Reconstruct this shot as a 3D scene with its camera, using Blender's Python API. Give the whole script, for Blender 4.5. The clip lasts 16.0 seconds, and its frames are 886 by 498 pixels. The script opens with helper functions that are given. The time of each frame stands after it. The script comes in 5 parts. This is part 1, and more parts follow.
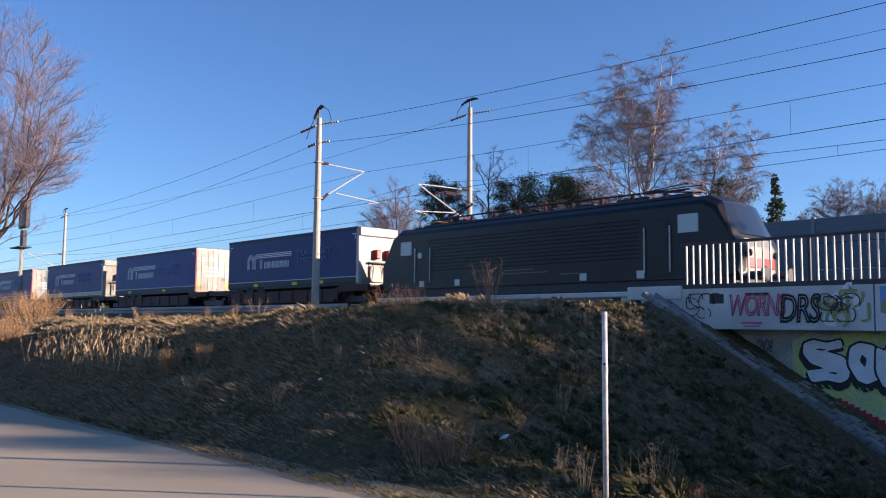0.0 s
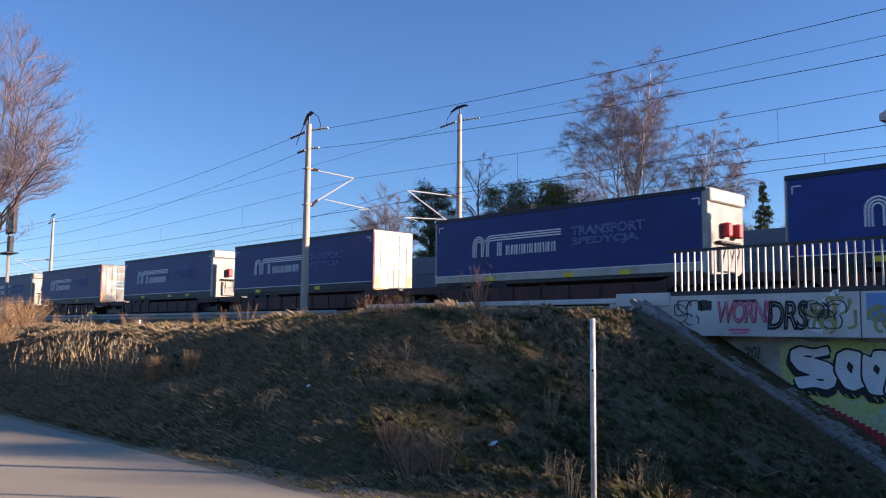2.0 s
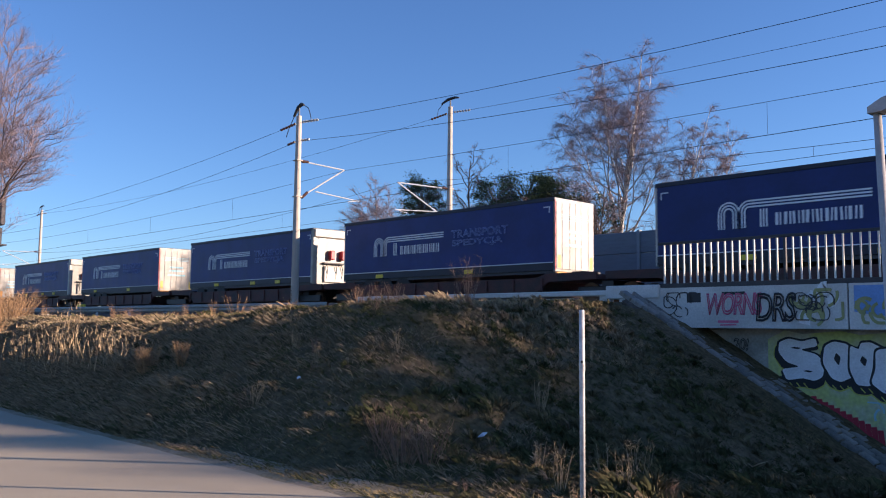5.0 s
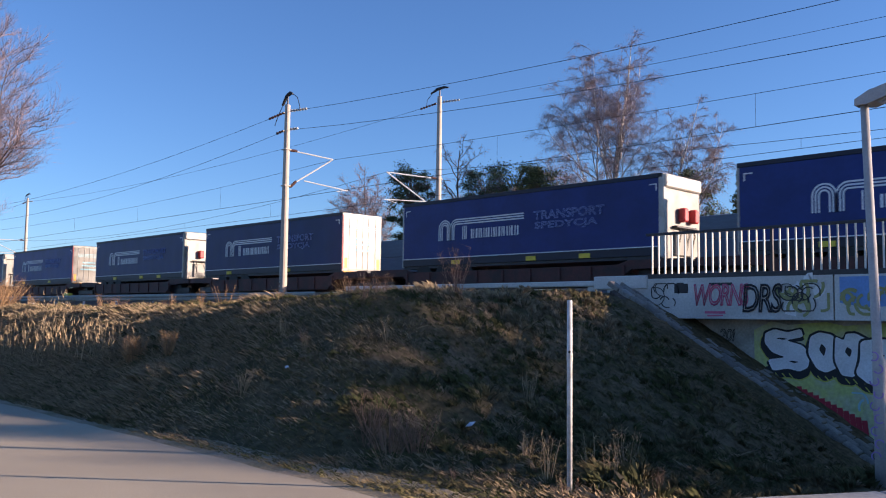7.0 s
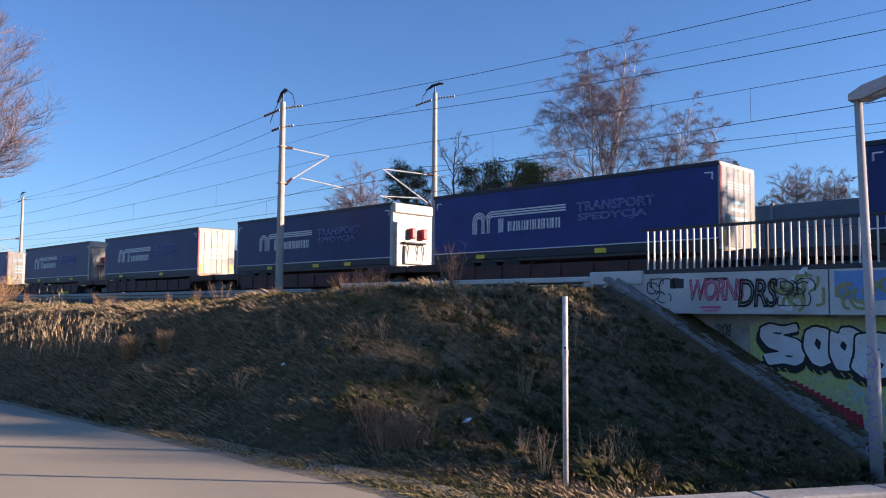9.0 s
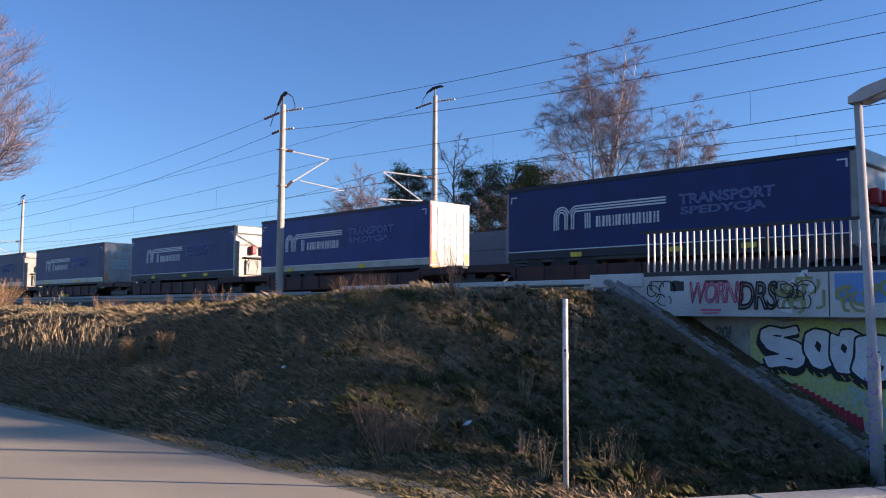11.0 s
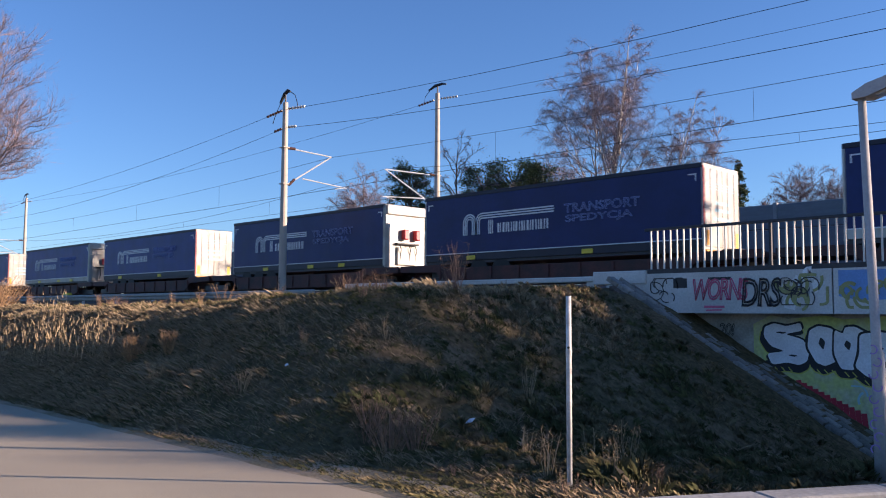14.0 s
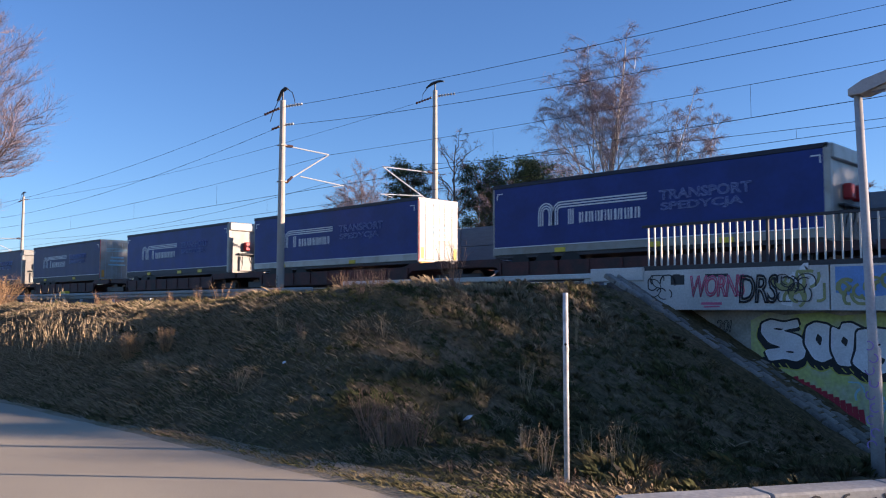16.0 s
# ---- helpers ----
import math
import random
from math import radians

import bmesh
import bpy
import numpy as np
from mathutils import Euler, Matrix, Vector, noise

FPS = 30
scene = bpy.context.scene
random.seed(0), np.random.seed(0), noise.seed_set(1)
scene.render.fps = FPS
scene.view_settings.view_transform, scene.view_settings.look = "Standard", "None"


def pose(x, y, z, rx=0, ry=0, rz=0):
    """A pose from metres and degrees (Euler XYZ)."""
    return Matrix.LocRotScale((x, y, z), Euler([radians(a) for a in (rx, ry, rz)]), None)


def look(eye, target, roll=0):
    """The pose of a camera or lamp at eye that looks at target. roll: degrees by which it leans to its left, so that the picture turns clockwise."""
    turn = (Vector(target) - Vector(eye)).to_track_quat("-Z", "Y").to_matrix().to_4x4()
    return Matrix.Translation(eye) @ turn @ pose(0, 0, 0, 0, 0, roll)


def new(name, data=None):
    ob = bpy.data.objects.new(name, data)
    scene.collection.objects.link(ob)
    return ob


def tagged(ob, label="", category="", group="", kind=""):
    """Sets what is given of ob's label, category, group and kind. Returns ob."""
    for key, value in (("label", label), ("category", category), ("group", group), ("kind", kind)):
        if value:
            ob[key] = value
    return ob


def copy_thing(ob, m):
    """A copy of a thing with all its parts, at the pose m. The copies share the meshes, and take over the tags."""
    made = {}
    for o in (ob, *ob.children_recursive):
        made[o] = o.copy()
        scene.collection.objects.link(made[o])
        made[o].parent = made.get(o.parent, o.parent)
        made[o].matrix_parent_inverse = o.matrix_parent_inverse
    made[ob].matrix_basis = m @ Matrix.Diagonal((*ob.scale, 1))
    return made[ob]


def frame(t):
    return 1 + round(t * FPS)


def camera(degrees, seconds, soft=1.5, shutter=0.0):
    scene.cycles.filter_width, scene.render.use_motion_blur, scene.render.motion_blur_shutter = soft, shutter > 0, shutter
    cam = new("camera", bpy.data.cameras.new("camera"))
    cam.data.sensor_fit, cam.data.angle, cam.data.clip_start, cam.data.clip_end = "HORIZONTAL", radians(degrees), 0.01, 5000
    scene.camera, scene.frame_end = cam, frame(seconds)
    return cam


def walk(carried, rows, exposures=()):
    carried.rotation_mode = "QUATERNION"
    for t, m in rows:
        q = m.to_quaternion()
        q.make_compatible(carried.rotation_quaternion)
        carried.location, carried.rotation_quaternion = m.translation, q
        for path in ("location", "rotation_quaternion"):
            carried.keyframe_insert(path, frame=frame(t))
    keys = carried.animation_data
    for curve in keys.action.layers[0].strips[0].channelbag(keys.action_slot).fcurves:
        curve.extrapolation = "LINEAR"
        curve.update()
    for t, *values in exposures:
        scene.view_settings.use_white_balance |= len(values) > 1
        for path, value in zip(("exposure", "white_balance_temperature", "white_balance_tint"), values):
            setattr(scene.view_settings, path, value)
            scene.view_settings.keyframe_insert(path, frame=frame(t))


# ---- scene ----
# World: x along the railway (the train runs towards +x), y away from the camera, z up, road at z = 0.
cam = camera(55.5, 16.0, 1.1, 0.06)
# seconds, eye x, y, z, tilt up, lean, heading from +y towards +x (degrees)
PATH = [
    (0.0, -0.045, -0.006, 1.610, 5.132, 0.517, -47.311),
    (0.5, -0.043, 0.002, 1.608, 5.096, 0.490, -47.066),
    (1.0, -0.045, 0.002, 1.603, 5.242, 0.544, -46.850),
    (1.5, -0.036, -0.012, 1.606, 5.446, 0.653, -46.676),
    (2.0, -0.032, -0.007, 1.608, 5.588, 0.570, -46.604),
    (2.5, -0.032, -0.007, 1.605, 5.621, 0.661, -46.595),
    (3.0, -0.035, -0.004, 1.615, 5.501, 0.629, -46.589),
    (3.5, -0.035, 0.009, 1.604, 5.359, 0.650, -46.600),
    (4.0, -0.030, -0.003, 1.604, 5.259, 0.598, -46.445),
    (6.5, -0.019, -0.006, 1.601, 4.658, 0.673, -45.288),
    (7.0, -0.019, -0.006, 1.601, 4.400, 0.721, -45.188),
    (7.5, -0.017, -0.008, 1.601, 4.234, 0.625, -44.999),
    (8.0, -0.016, 0.003, 1.603, 4.141, 0.512, -44.865),
    (8.5, -0.013, 0.002, 1.603, 4.094, 0.431, -44.861),
    (9.0, -0.004, -0.009, 1.603, 4.157, 0.401, -44.937),
    (11.5, -0.002, -0.010, 1.604, 4.443, 0.405, -44.938),
    (12.0, -0.002, -0.014, 1.605, 4.543, 0.469, -44.900),
    (12.5, -0.001, -0.011, 1.604, 4.561, 0.406, -44.939),
    (13.0, -0.000, -0.010, 1.602, 4.512, 0.376, -44.996),
    (13.5, -0.004, -0.008, 1.604, 4.380, 0.303, -45.123),
    (14.0, -0.011, -0.003, 1.602, 4.175, 0.248, -45.136),
    (14.5, -0.006, -0.007, 1.596, 4.046, 0.246, -45.101),
    (15.0, -0.006, 0.003, 1.602, 3.955, 0.171, -45.053),
    (15.5, -0.005, -0.007, 1.603, 3.953, 0.162, -45.017),
    (16.0, 0.000, 0.000, 1.600, 4.000, 0.110, -45.000),
]


def aim(x, y, z, tilt, lean, heading):
    t, h = radians(tilt), radians(heading)
    way = Vector((math.sin(h) * math.cos(t), math.cos(h) * math.cos(t), math.sin(t)))
    return look((x, y, z), Vector((x, y, z)) + way * 10, lean)


walk(cam, [(r[0], aim(*r[1:])) for r in PATH], [(0.0, 1.4, 6300, 22), (16.0, 1.4, 6300, 22)])

# ---- light ----
SUN_EL, SUN_AZ = radians(14.5), radians(50.0)
world = bpy.data.worlds.new("sky")
scene.world = world
world.use_nodes = True
sky = world.node_tree.nodes.new("ShaderNodeTexSky")
sky.sky_type = "NISHITA"
sky.sun_disc = False
sky.sun_elevation, sky.sun_rotation = SUN_EL, SUN_AZ
sky.air_density, sky.dust_density, sky.ozone_density = 1.0, 0.1, 6.0
background = world.node_tree.nodes["Background"]
world.node_tree.links.new(sky.outputs[0], background.inputs[0])
background.inputs[1].default_value = 0.072
sun_data = bpy.data.lights.new("sun", "SUN")
sun_data.energy, sun_data.angle, sun_data.color = 4.2, radians(0.5), (1.0, 0.81, 0.6)
sun = new("sun", sun_data)
toward = Vector((math.sin(SUN_AZ) * math.cos(SUN_EL), math.cos(SUN_AZ) * math.cos(SUN_EL), math.sin(SUN_EL)))
sun.matrix_world = look(toward * 200, (0, 0, 0))


# ---- materials ----
def material(name, color, rough=0.7, metal=0.0, vary=0.25, scale=3.0, fine=40.0, bump=0.1, second=None, mixat=(0.4, 0.65), per="", spec=0.5, stretch=(1, 1, 1)):
    """A surface with large stains and fine grain; second: a colour of patches; per: 'object' or 'island' variation."""
    m = bpy.data.materials.new(name)
    m.use_nodes = True
    n, l = m.node_tree.nodes, m.node_tree.links
    b = n["Principled BSDF"]
    b.inputs["Roughness"].default_value, b.inputs["Metallic"].default_value = rough, metal
    b.inputs["Specular IOR Level"].default_value = spec
    tc = n.new("ShaderNodeTexCoord")
    mp = n.new("ShaderNodeMapping")
    mp.inputs["Scale"].default_value = stretch
    l.new(tc.outputs["Object"], mp.inputs[0])
    big, small = n.new("ShaderNodeTexNoise"), n.new("ShaderNodeTexNoise")
    for t, s, d in ((big, scale, 5.0), (small, fine, 3.0)):
        t.inputs["Scale"].default_value, t.inputs["Detail"].default_value = s, d
        l.new(mp.outputs[0], t.inputs["Vector"])
    base = n.new("ShaderNodeMix")
    base.data_type = "RGBA"
    c2 = second or tuple(c * (1 - vary) for c in color)
    base.inputs[6].default_value, base.inputs[7].default_value = (*color, 1), (*c2, 1)
    ramp = n.new("ShaderNodeMapRange")
    ramp.inputs[1].default_value, ramp.inputs[2].default_value = mixat
    l.new(big.outputs[0], ramp.inputs[0])
    l.new(ramp.outputs[0], base.inputs[0])
    hsv = n.new("ShaderNodeHueSaturation")
    val = n.new("ShaderNodeMapRange")
    val.inputs[1].default_value, val.inputs[2].default_value = 0.25, 0.75
    val.inputs[3].default_value, val.inputs[4].default_value = 1 - vary, 1 + vary
    l.new(small.outputs[0], val.inputs[0])
    out = val.outputs[0]
    if per:
        if per == "object":
            info = n.new("ShaderNodeObjectInfo").outputs["Random"]
        else:
            info = n.new("ShaderNodeNewGeometry").outputs["Random Per Island"]
        r = n.new("ShaderNodeMapRange")
        r.inputs[3].default_value, r.inputs[4].default_value = 0.65, 1.35
        l.new(info, r.inputs[0])
        mul = n.new("ShaderNodeMath")
        mul.operation = "MULTIPLY"
        l.new(out, mul.inputs[0]), l.new(r.outputs[0], mul.inputs[1])
        out = mul.outputs[0]
    l.new(out, hsv.inputs["Value"])
    l.new(base.outputs[2], hsv.inputs["Color"])
    l.new(hsv.outputs[0], b.inputs["Base Color"])
    if bump:
        bp = n.new("ShaderNodeBump")
        bp.inputs["Strength"].default_value, bp.inputs["Distance"].default_value = bump, 0.02
        l.new(small.outputs[0], bp.inputs["Height"])
        l.new(bp.outputs[0], b.inputs["Normal"])
    return m


M_SOIL = material("grassy_soil", (0.1, 0.08, 0.043), 0.95, vary=0.5, scale=1.6, fine=11, bump=1.0, second=(0.16, 0.115, 0.068), spec=0.1)
M_ASPHALT = material("worn_asphalt", (0.41, 0.35, 0.255), 0.9, vary=0.16, scale=0.35, fine=70, bump=0.2, second=(0.33, 0.28, 0.21), mixat=(0.35, 0.7), spec=0.2)
M_VERGE = material("sandy_verge", (0.3, 0.24, 0.17), 0.95, vary=0.35, scale=1.5, fine=30, bump=0.8, second=(0.2, 0.17, 0.1), spec=0.15)
M_BALLAST = material("brown_ballast", (0.12, 0.09, 0.07), 0.95, vary=0.5, scale=2, fine=14, bump=1.0)
M_CONCRETE = material("pale_concrete", (0.6, 0.585, 0.56), 0.85, vary=0.14, scale=0.8, fine=25, bump=0.15, second=(0.46, 0.45, 0.42))
M_CONCRETE_OLD = material("grey_concrete", (0.52, 0.5, 0.46), 0.9, vary=0.2, scale=1.1, fine=20, bump=0.25, second=(0.25, 0.25, 0.22))
M_BLOCK = material("grey_block_concrete", (0.34, 0.34, 0.33), 0.85, vary=0.18, scale=1.4, fine=25, bump=0.25, second=(0.24, 0.24, 0.23))
M_MAST = material("mast_concrete", (0.5, 0.43, 0.36), 0.85, vary=0.1, scale=1.5, fine=40, bump=0.1)
M_STONE = material("paving_stone", (0.27, 0.25, 0.225), 0.9, vary=0.3, scale=2, fine=18, bump=0.5, per="object")
M_STEEL = material("galvanised_steel", (0.5, 0.51, 0.52), 0.5, 0.3, vary=0.12, scale=4, fine=60, bump=0.05)
M_STEELDARK = material("dark_steel", (0.05, 0.05, 0.055), 0.55, 0.4, vary=0.2, scale=4, fine=60, bump=0.05)
M_BARS = material("cream_painted_bars", (0.72, 0.67, 0.58), 0.5, vary=0.1, scale=6, fine=70, bump=0.05)
M_RAILSTEEL = material("rusty_rail", (0.16, 0.09, 0.06), 0.6, 0.5, vary=0.25, scale=5, fine=50)
M_WIRE = material("dark_wire", (0.03, 0.03, 0.035), 0.5, 0.5, vary=0.1, bump=0)
M_GLASSY = material("grey_insulator_glass", (0.3, 0.33, 0.36), 0.2, vary=0.1, bump=0)
M_INSULATOR = material("brown_porcelain", (0.07, 0.035, 0.025), 0.25, vary=0.1, bump=0)
M_BARRIER = material("grey_barrier_panel", (0.16, 0.18, 0.2), 0.8, vary=0.12, scale=1.2, fine=12, bump=0.2, stretch=(1, 1, 6))
M_BARRIERPOST = material("barrier_post", (0.22, 0.24, 0.25), 0.6, vary=0.1)
M_TARP = material("blue_tarpaulin", (0.008, 0.026, 0.155), 0.5, vary=0.1, scale=0.7, fine=6, bump=0.15, second=(0.006, 0.02, 0.12), per="object", spec=0.35)
M_TARPDARK = material("dark_blue_trim", (0.007, 0.009, 0.024), 0.55, vary=0.1)
M_WHITE = material("white_trailer_paint", (0.37, 0.355, 0.32), 0.4, vary=0.05, scale=1.5, fine=30, bump=0.03, second=(0.28, 0.25, 0.2), mixat=(0.45, 0.7), per="object")
M_LOGO = material("white_print", (0.72, 0.73, 0.76), 0.5, vary=0.05, bump=0)
M_INSCRIPTION = material("faded_print", (0.16, 0.16, 0.17), 0.6, vary=0.2, bump=0)
M_GUARD = material("dull_guard_rail", (0.27, 0.28, 0.265), 0.6, 0.1, vary=0.15, scale=3, fine=30, bump=0.05)
M_PRINTBLUE = material("pale_blue_print", (0.3, 0.36, 0.62), 0.5, vary=0.05, bump=0)
M_RED = material("red_paint", (0.5, 0.03, 0.035), 0.45, vary=0.12)
M_YELLOW = material("yellow_paint", (0.75, 0.55, 0.04), 0.5, vary=0.15)
M_ORANGE = material("orange_reflector", (0.8, 0.35, 0.05), 0.5, vary=0.15)
M_BLACK = material("black_rubber", (0.02, 0.02, 0.02), 0.7, vary=0.2)
M_WAGON = material("red_brown_wagon_paint", (0.085, 0.024, 0.02), 0.7, vary=0.3, scale=1.5, fine=20, second=(0.04, 0.02, 0.018))
M_LOCO = material("matt_black_loco_paint", (0.006, 0.008, 0.012), 0.4, vary=0.15, scale=1.0, fine=20, bump=0.05, second=(0.009, 0.011, 0.015), spec=0.35)
M_GLASS = material("dark_cab_glass", (0.02, 0.025, 0.03), 0.08, vary=0.02, bump=0, spec=0.8)
M_PALEGLASS = material("pale_side_window", (0.45, 0.48, 0.48), 0.15, vary=0.05, bump=0)
M_BARK = material("grey_brown_bark", (0.13, 0.095, 0.07), 0.9, vary=0.3, scale=3, fine=25, bump=0.5)
M_BIRCH = material("white_birch_bark", (0.6, 0.55, 0.49), 0.8, vary=0.15, scale=2.5, fine=12, bump=0.3, second=(0.12, 0.1, 0.09), mixat=(0.52, 0.64), stretch=(1, 1, 0.4))
M_ARM = material("aluminium_arm", (0.5, 0.5, 0.5), 0.4, 0.2, vary=0.05, bump=0)
M_TWIG = material("red_brown_twigs", (0.215, 0.158, 0.16), 0.9, vary=0.2, bump=0, per="island")
M_TWIGPALE = material("straw_brown_twigs", (0.33, 0.2, 0.1), 0.9, vary=0.2, bump=0, per="island")
M_NEEDLE = material("dark_pine_needles", (0.045, 0.072, 0.024), 0.8, vary=0.3, scale=1, fine=8, bump=0, per="island")
M_LEAF = material("olive_leaves", (0.09, 0.11, 0.035), 0.75, vary=0.3, bump=0, per="island")
M_DRY = material("dry_straw_grass", (0.4, 0.29, 0.17), 0.9, vary=0.25, bump=0, per="island", spec=0.2)
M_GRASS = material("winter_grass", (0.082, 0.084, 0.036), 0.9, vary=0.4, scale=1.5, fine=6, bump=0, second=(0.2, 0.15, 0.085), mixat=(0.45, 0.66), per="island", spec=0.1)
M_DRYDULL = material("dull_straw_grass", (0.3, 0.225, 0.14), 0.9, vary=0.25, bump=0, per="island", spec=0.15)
M_DEADWEED = material("dead_brown_weed", (0.26, 0.155, 0.1), 0.9, vary=0.25, bump=0, per="island")
M_POSTWHITE = material("weathered_white_post", (0.62, 0.6, 0.58), 0.5, vary=0.15, scale=8, fine=60, bump=0.08, second=(0.4, 0.38, 0.36))
M_LAMPGREY = material("grey_lamp_post", (0.4, 0.38, 0.37), 0.6, vary=0.12, scale=5, fine=40)
M_LITTER = material("white_litter", (0.7, 0.75, 0.8), 0.5, vary=0.1)
PAINT = {k: material("spray_" + k, c, 0.6, vary=0.12, scale=3, fine=30, bump=0) for k, c in dict(
    silver=(0.8, 0.81, 0.84), black=(0.02, 0.02, 0.025), lime=(0.24, 0.31, 0.12), red=(0.45, 0.03, 0.05), pink=(0.62, 0.12, 0.22),
    blue=(0.15, 0.3, 0.6), olive=(0.3, 0.3, 0.12), white=(0.75, 0.75, 0.75), violet=(0.35, 0.22, 0.55), cyan=(0.3, 0.55, 0.62), yellow=(0.5, 0.5, 0.1)).items()}
PAINT["lime"] = material("spray_lime", (0.5, 0.56, 0.2), 0.7, vary=0.2, scale=1.6, fine=14, bump=0, second=(0.46, 0.46, 0.36), mixat=(0.42, 0.62))


# ---- mesh tools ----
class Form:
    """Vertices and faces of one mesh, with the material slot of each face."""

    def __init__(self):
        self.v, self.f, self.k = [], [], []

    def add(self, verts, faces, slot=0):
        o = len(self.v)
        self.v += [tuple(p) for p in verts]
        self.f += [tuple(o + i for i in q) for q in faces]
        self.k += [slot] * len(faces)
        return self

    def box(self, x0, x1, y0, y1, z0, z1, slot=0, bevel=0.0):
        if bevel:
            b = bevel
            ring = [(x0 + b, y0), (x1 - b, y0), (x1, y0 + b), (x1, y1 - b), (x1 - b, y1), (x0 + b, y1), (x0, y1 - b), (x0, y0 + b)]
            inner = [(min(max(x, x0 + b), x1 - b), min(max(y, y0 + b), y1 - b)) for x, y in ring]
            rows = [[(x, y, z0) for x, y in inner], [(x, y, z0 + b) for x, y in ring], [(x, y, z1 - b) for x, y in ring], [(x, y, z1) for x, y in inner]]
            return self.loft(rows, slot)
        v = [(x, y, z) for z in (z0, z1) for x, y in ((x0, y0), (x1, y0), (x1, y1), (x0, y1))]
        return self.add(v, [(3, 2, 1, 0), (4, 5, 6, 7), (0, 1, 5, 4), (1, 2, 6, 5), (2, 3, 7, 6), (3, 0, 4, 7)], slot)

    def loft(self, rows, slot=0, caps=True, closed=True):
        n = len(rows[0])
        v = [p for r in rows for p in r]
        f = []
        for i in range(len(rows) - 1):
            for j in range(n if closed else n - 1):
                a, b = i * n + j, i * n + (j + 1) % n
                f.append((a, b, b + n, a + n))
        if caps:
            f += [tuple(range(n - 1, -1, -1)), tuple(range((len(rows) - 1) * n, len(rows) * n))]
        return self.add(v, f, slot)

    def tube(self, points, radii, sides=6, slot=0, caps=True):
        points = [Vector(p) for p in points]
        if isinstance(radii, (int, float)):
            radii = [radii] * len(points)
        rows = []
        for i, p in enumerate(points):
            d = (points[min(i + 1, len(points) - 1)] - points[max(i - 1, 0)]).normalized()
            s = d.cross(Vector((0, 0, 1)) if abs(d.z) < 0.95 else Vector((1, 0, 0))).normalized()
            u = s.cross(d)
            rows.append([p + (s * math.cos(a) + u * math.sin(a)) * radii[i] for a in (2 * math.pi * j / sides for j in range(sides))])
        return self.loft(rows, slot, caps)

    def plate(self, outline, depth, place, slot=0):
        """A flat outline of (a, b), given depth along the local normal, put in place by a matrix."""
        n = len(outline)
        v = [place @ Vector((a, b, 0)) for a, b in outline] + [place @ Vector((a, b, depth)) for a, b in outline]
        f = [tuple(range(n - 1, -1, -1)), tuple(range(n, 2 * n))] + [(i, (i + 1) % n, n + (i + 1) % n, n + i) for i in range(n)]
        return self.add(v, f, slot)

    def mesh(self, name, mats, smooth=False):
        me = bpy.data.meshes.new(name)
        me.from_pydata(self.v, [], self.f)
        for m in mats if isinstance(mats, (list, tuple)) else [mats]:
            me.materials.append(m)
        if any(self.k):
            me.polygons.foreach_set("material_index", self.k)
        if smooth:
            me.polygons.foreach_set("use_smooth", [True] * len(me.polygons))
        return me


def part(name, form, mats, parent=None, label="", smooth=False):
    ob = new(name, form.mesh(name, mats, smooth))
    if parent:
        ob.parent = parent
    if label:
        ob["label"] = label
    return ob


def thing(name, m, label, category, group="", kind=""):
    ob = new(name)
    ob.empty_display_size = 0.2
    ob.matrix_basis = m
    return tagged(ob, label, category, group, kind)


def solid(name, form, mats, label, category="", group="", kind="", smooth=False):
    return tagged(part(name, form, mats, None, "", smooth), label, category, group, kind)


def smoothstep(a, b, x):
    t = min(max((x - a) / (b - a), 0), 1)
    return t * t * (3 - 2 * t)


# ---- the lie of the land ----
RAIL_Z, TRACK_1, TRACK_2 = 2.32, 27.38, 31.4
BRIDGE_Y = 16.2


def rim_z(x):
    return 1.58 + 0.06 * smoothstep(-40, -18, x) + 0.24 * smoothstep(-17, -12, x)


def height(x, y):
    """The embankment: front slope to the road, end slope down to the underpass, flat crown."""
    rim = rim_z(x) + 0.24 * smoothstep(10.0, 15.5, y) * smoothstep(-17, -13, x)
    toe = 5.1 + 0.45 * smoothstep(-12, -8.5, x) + 0.6 * smoothstep(-7, -5, x)
    front = (y - toe) * 0.52
    bulge = 0.1 * noise.noise(Vector((x * 0.35, y * 0.35, 1.7))) + 0.07 * noise.noise(Vector((x * 1.2, y * 1.2, 5.1)))
    bulge += 0.1 * abs(noise.noise(Vector((x * 2.3, y * 2.3, 9.3)))) - 0.03 + 0.07 * noise.noise(Vector((x * 5.2, y * 5.2, 4.4)))
    z = min(front, rim)
    k = 0.35
    d = max(k - abs(front - rim), 0) / k
    z -= d * d * k * 0.25
    end = 2.25 - (x + 10.4) * 0.6 + (y - BRIDGE_Y) * 0.05
    if x > -14:
        d = max(k - abs(end - z), 0) / k
        z = min(z, end) - d * d * k * 0.25
    z = max(z, -0.13 * smoothstep(6.0, 9.0, y) - 0.8 * smoothstep(9.8, 13.5, y))
    if y < 5.1:
        z = 0.0
        bulge = 0
    if y > 13:
        bulge *= 0.4
    return z + bulge * smoothstep(toe, toe + 0.8, y)


# ---- ground, road, track ----
def steps(lo, hi, d0, far, grow=1.35):
    out, d = [], d0
    x = lo
    while x < hi:
        out.append(x)
        x += d0
    out.append(hi)
    left, x = [], lo
    while x > -far:
        d *= grow
        x -= d
        left.append(x)
    right, x, d = [], hi, d0
    while x < far:
        d *= grow
        x += d
        right.append(x)
    return left[::-1] + out + right


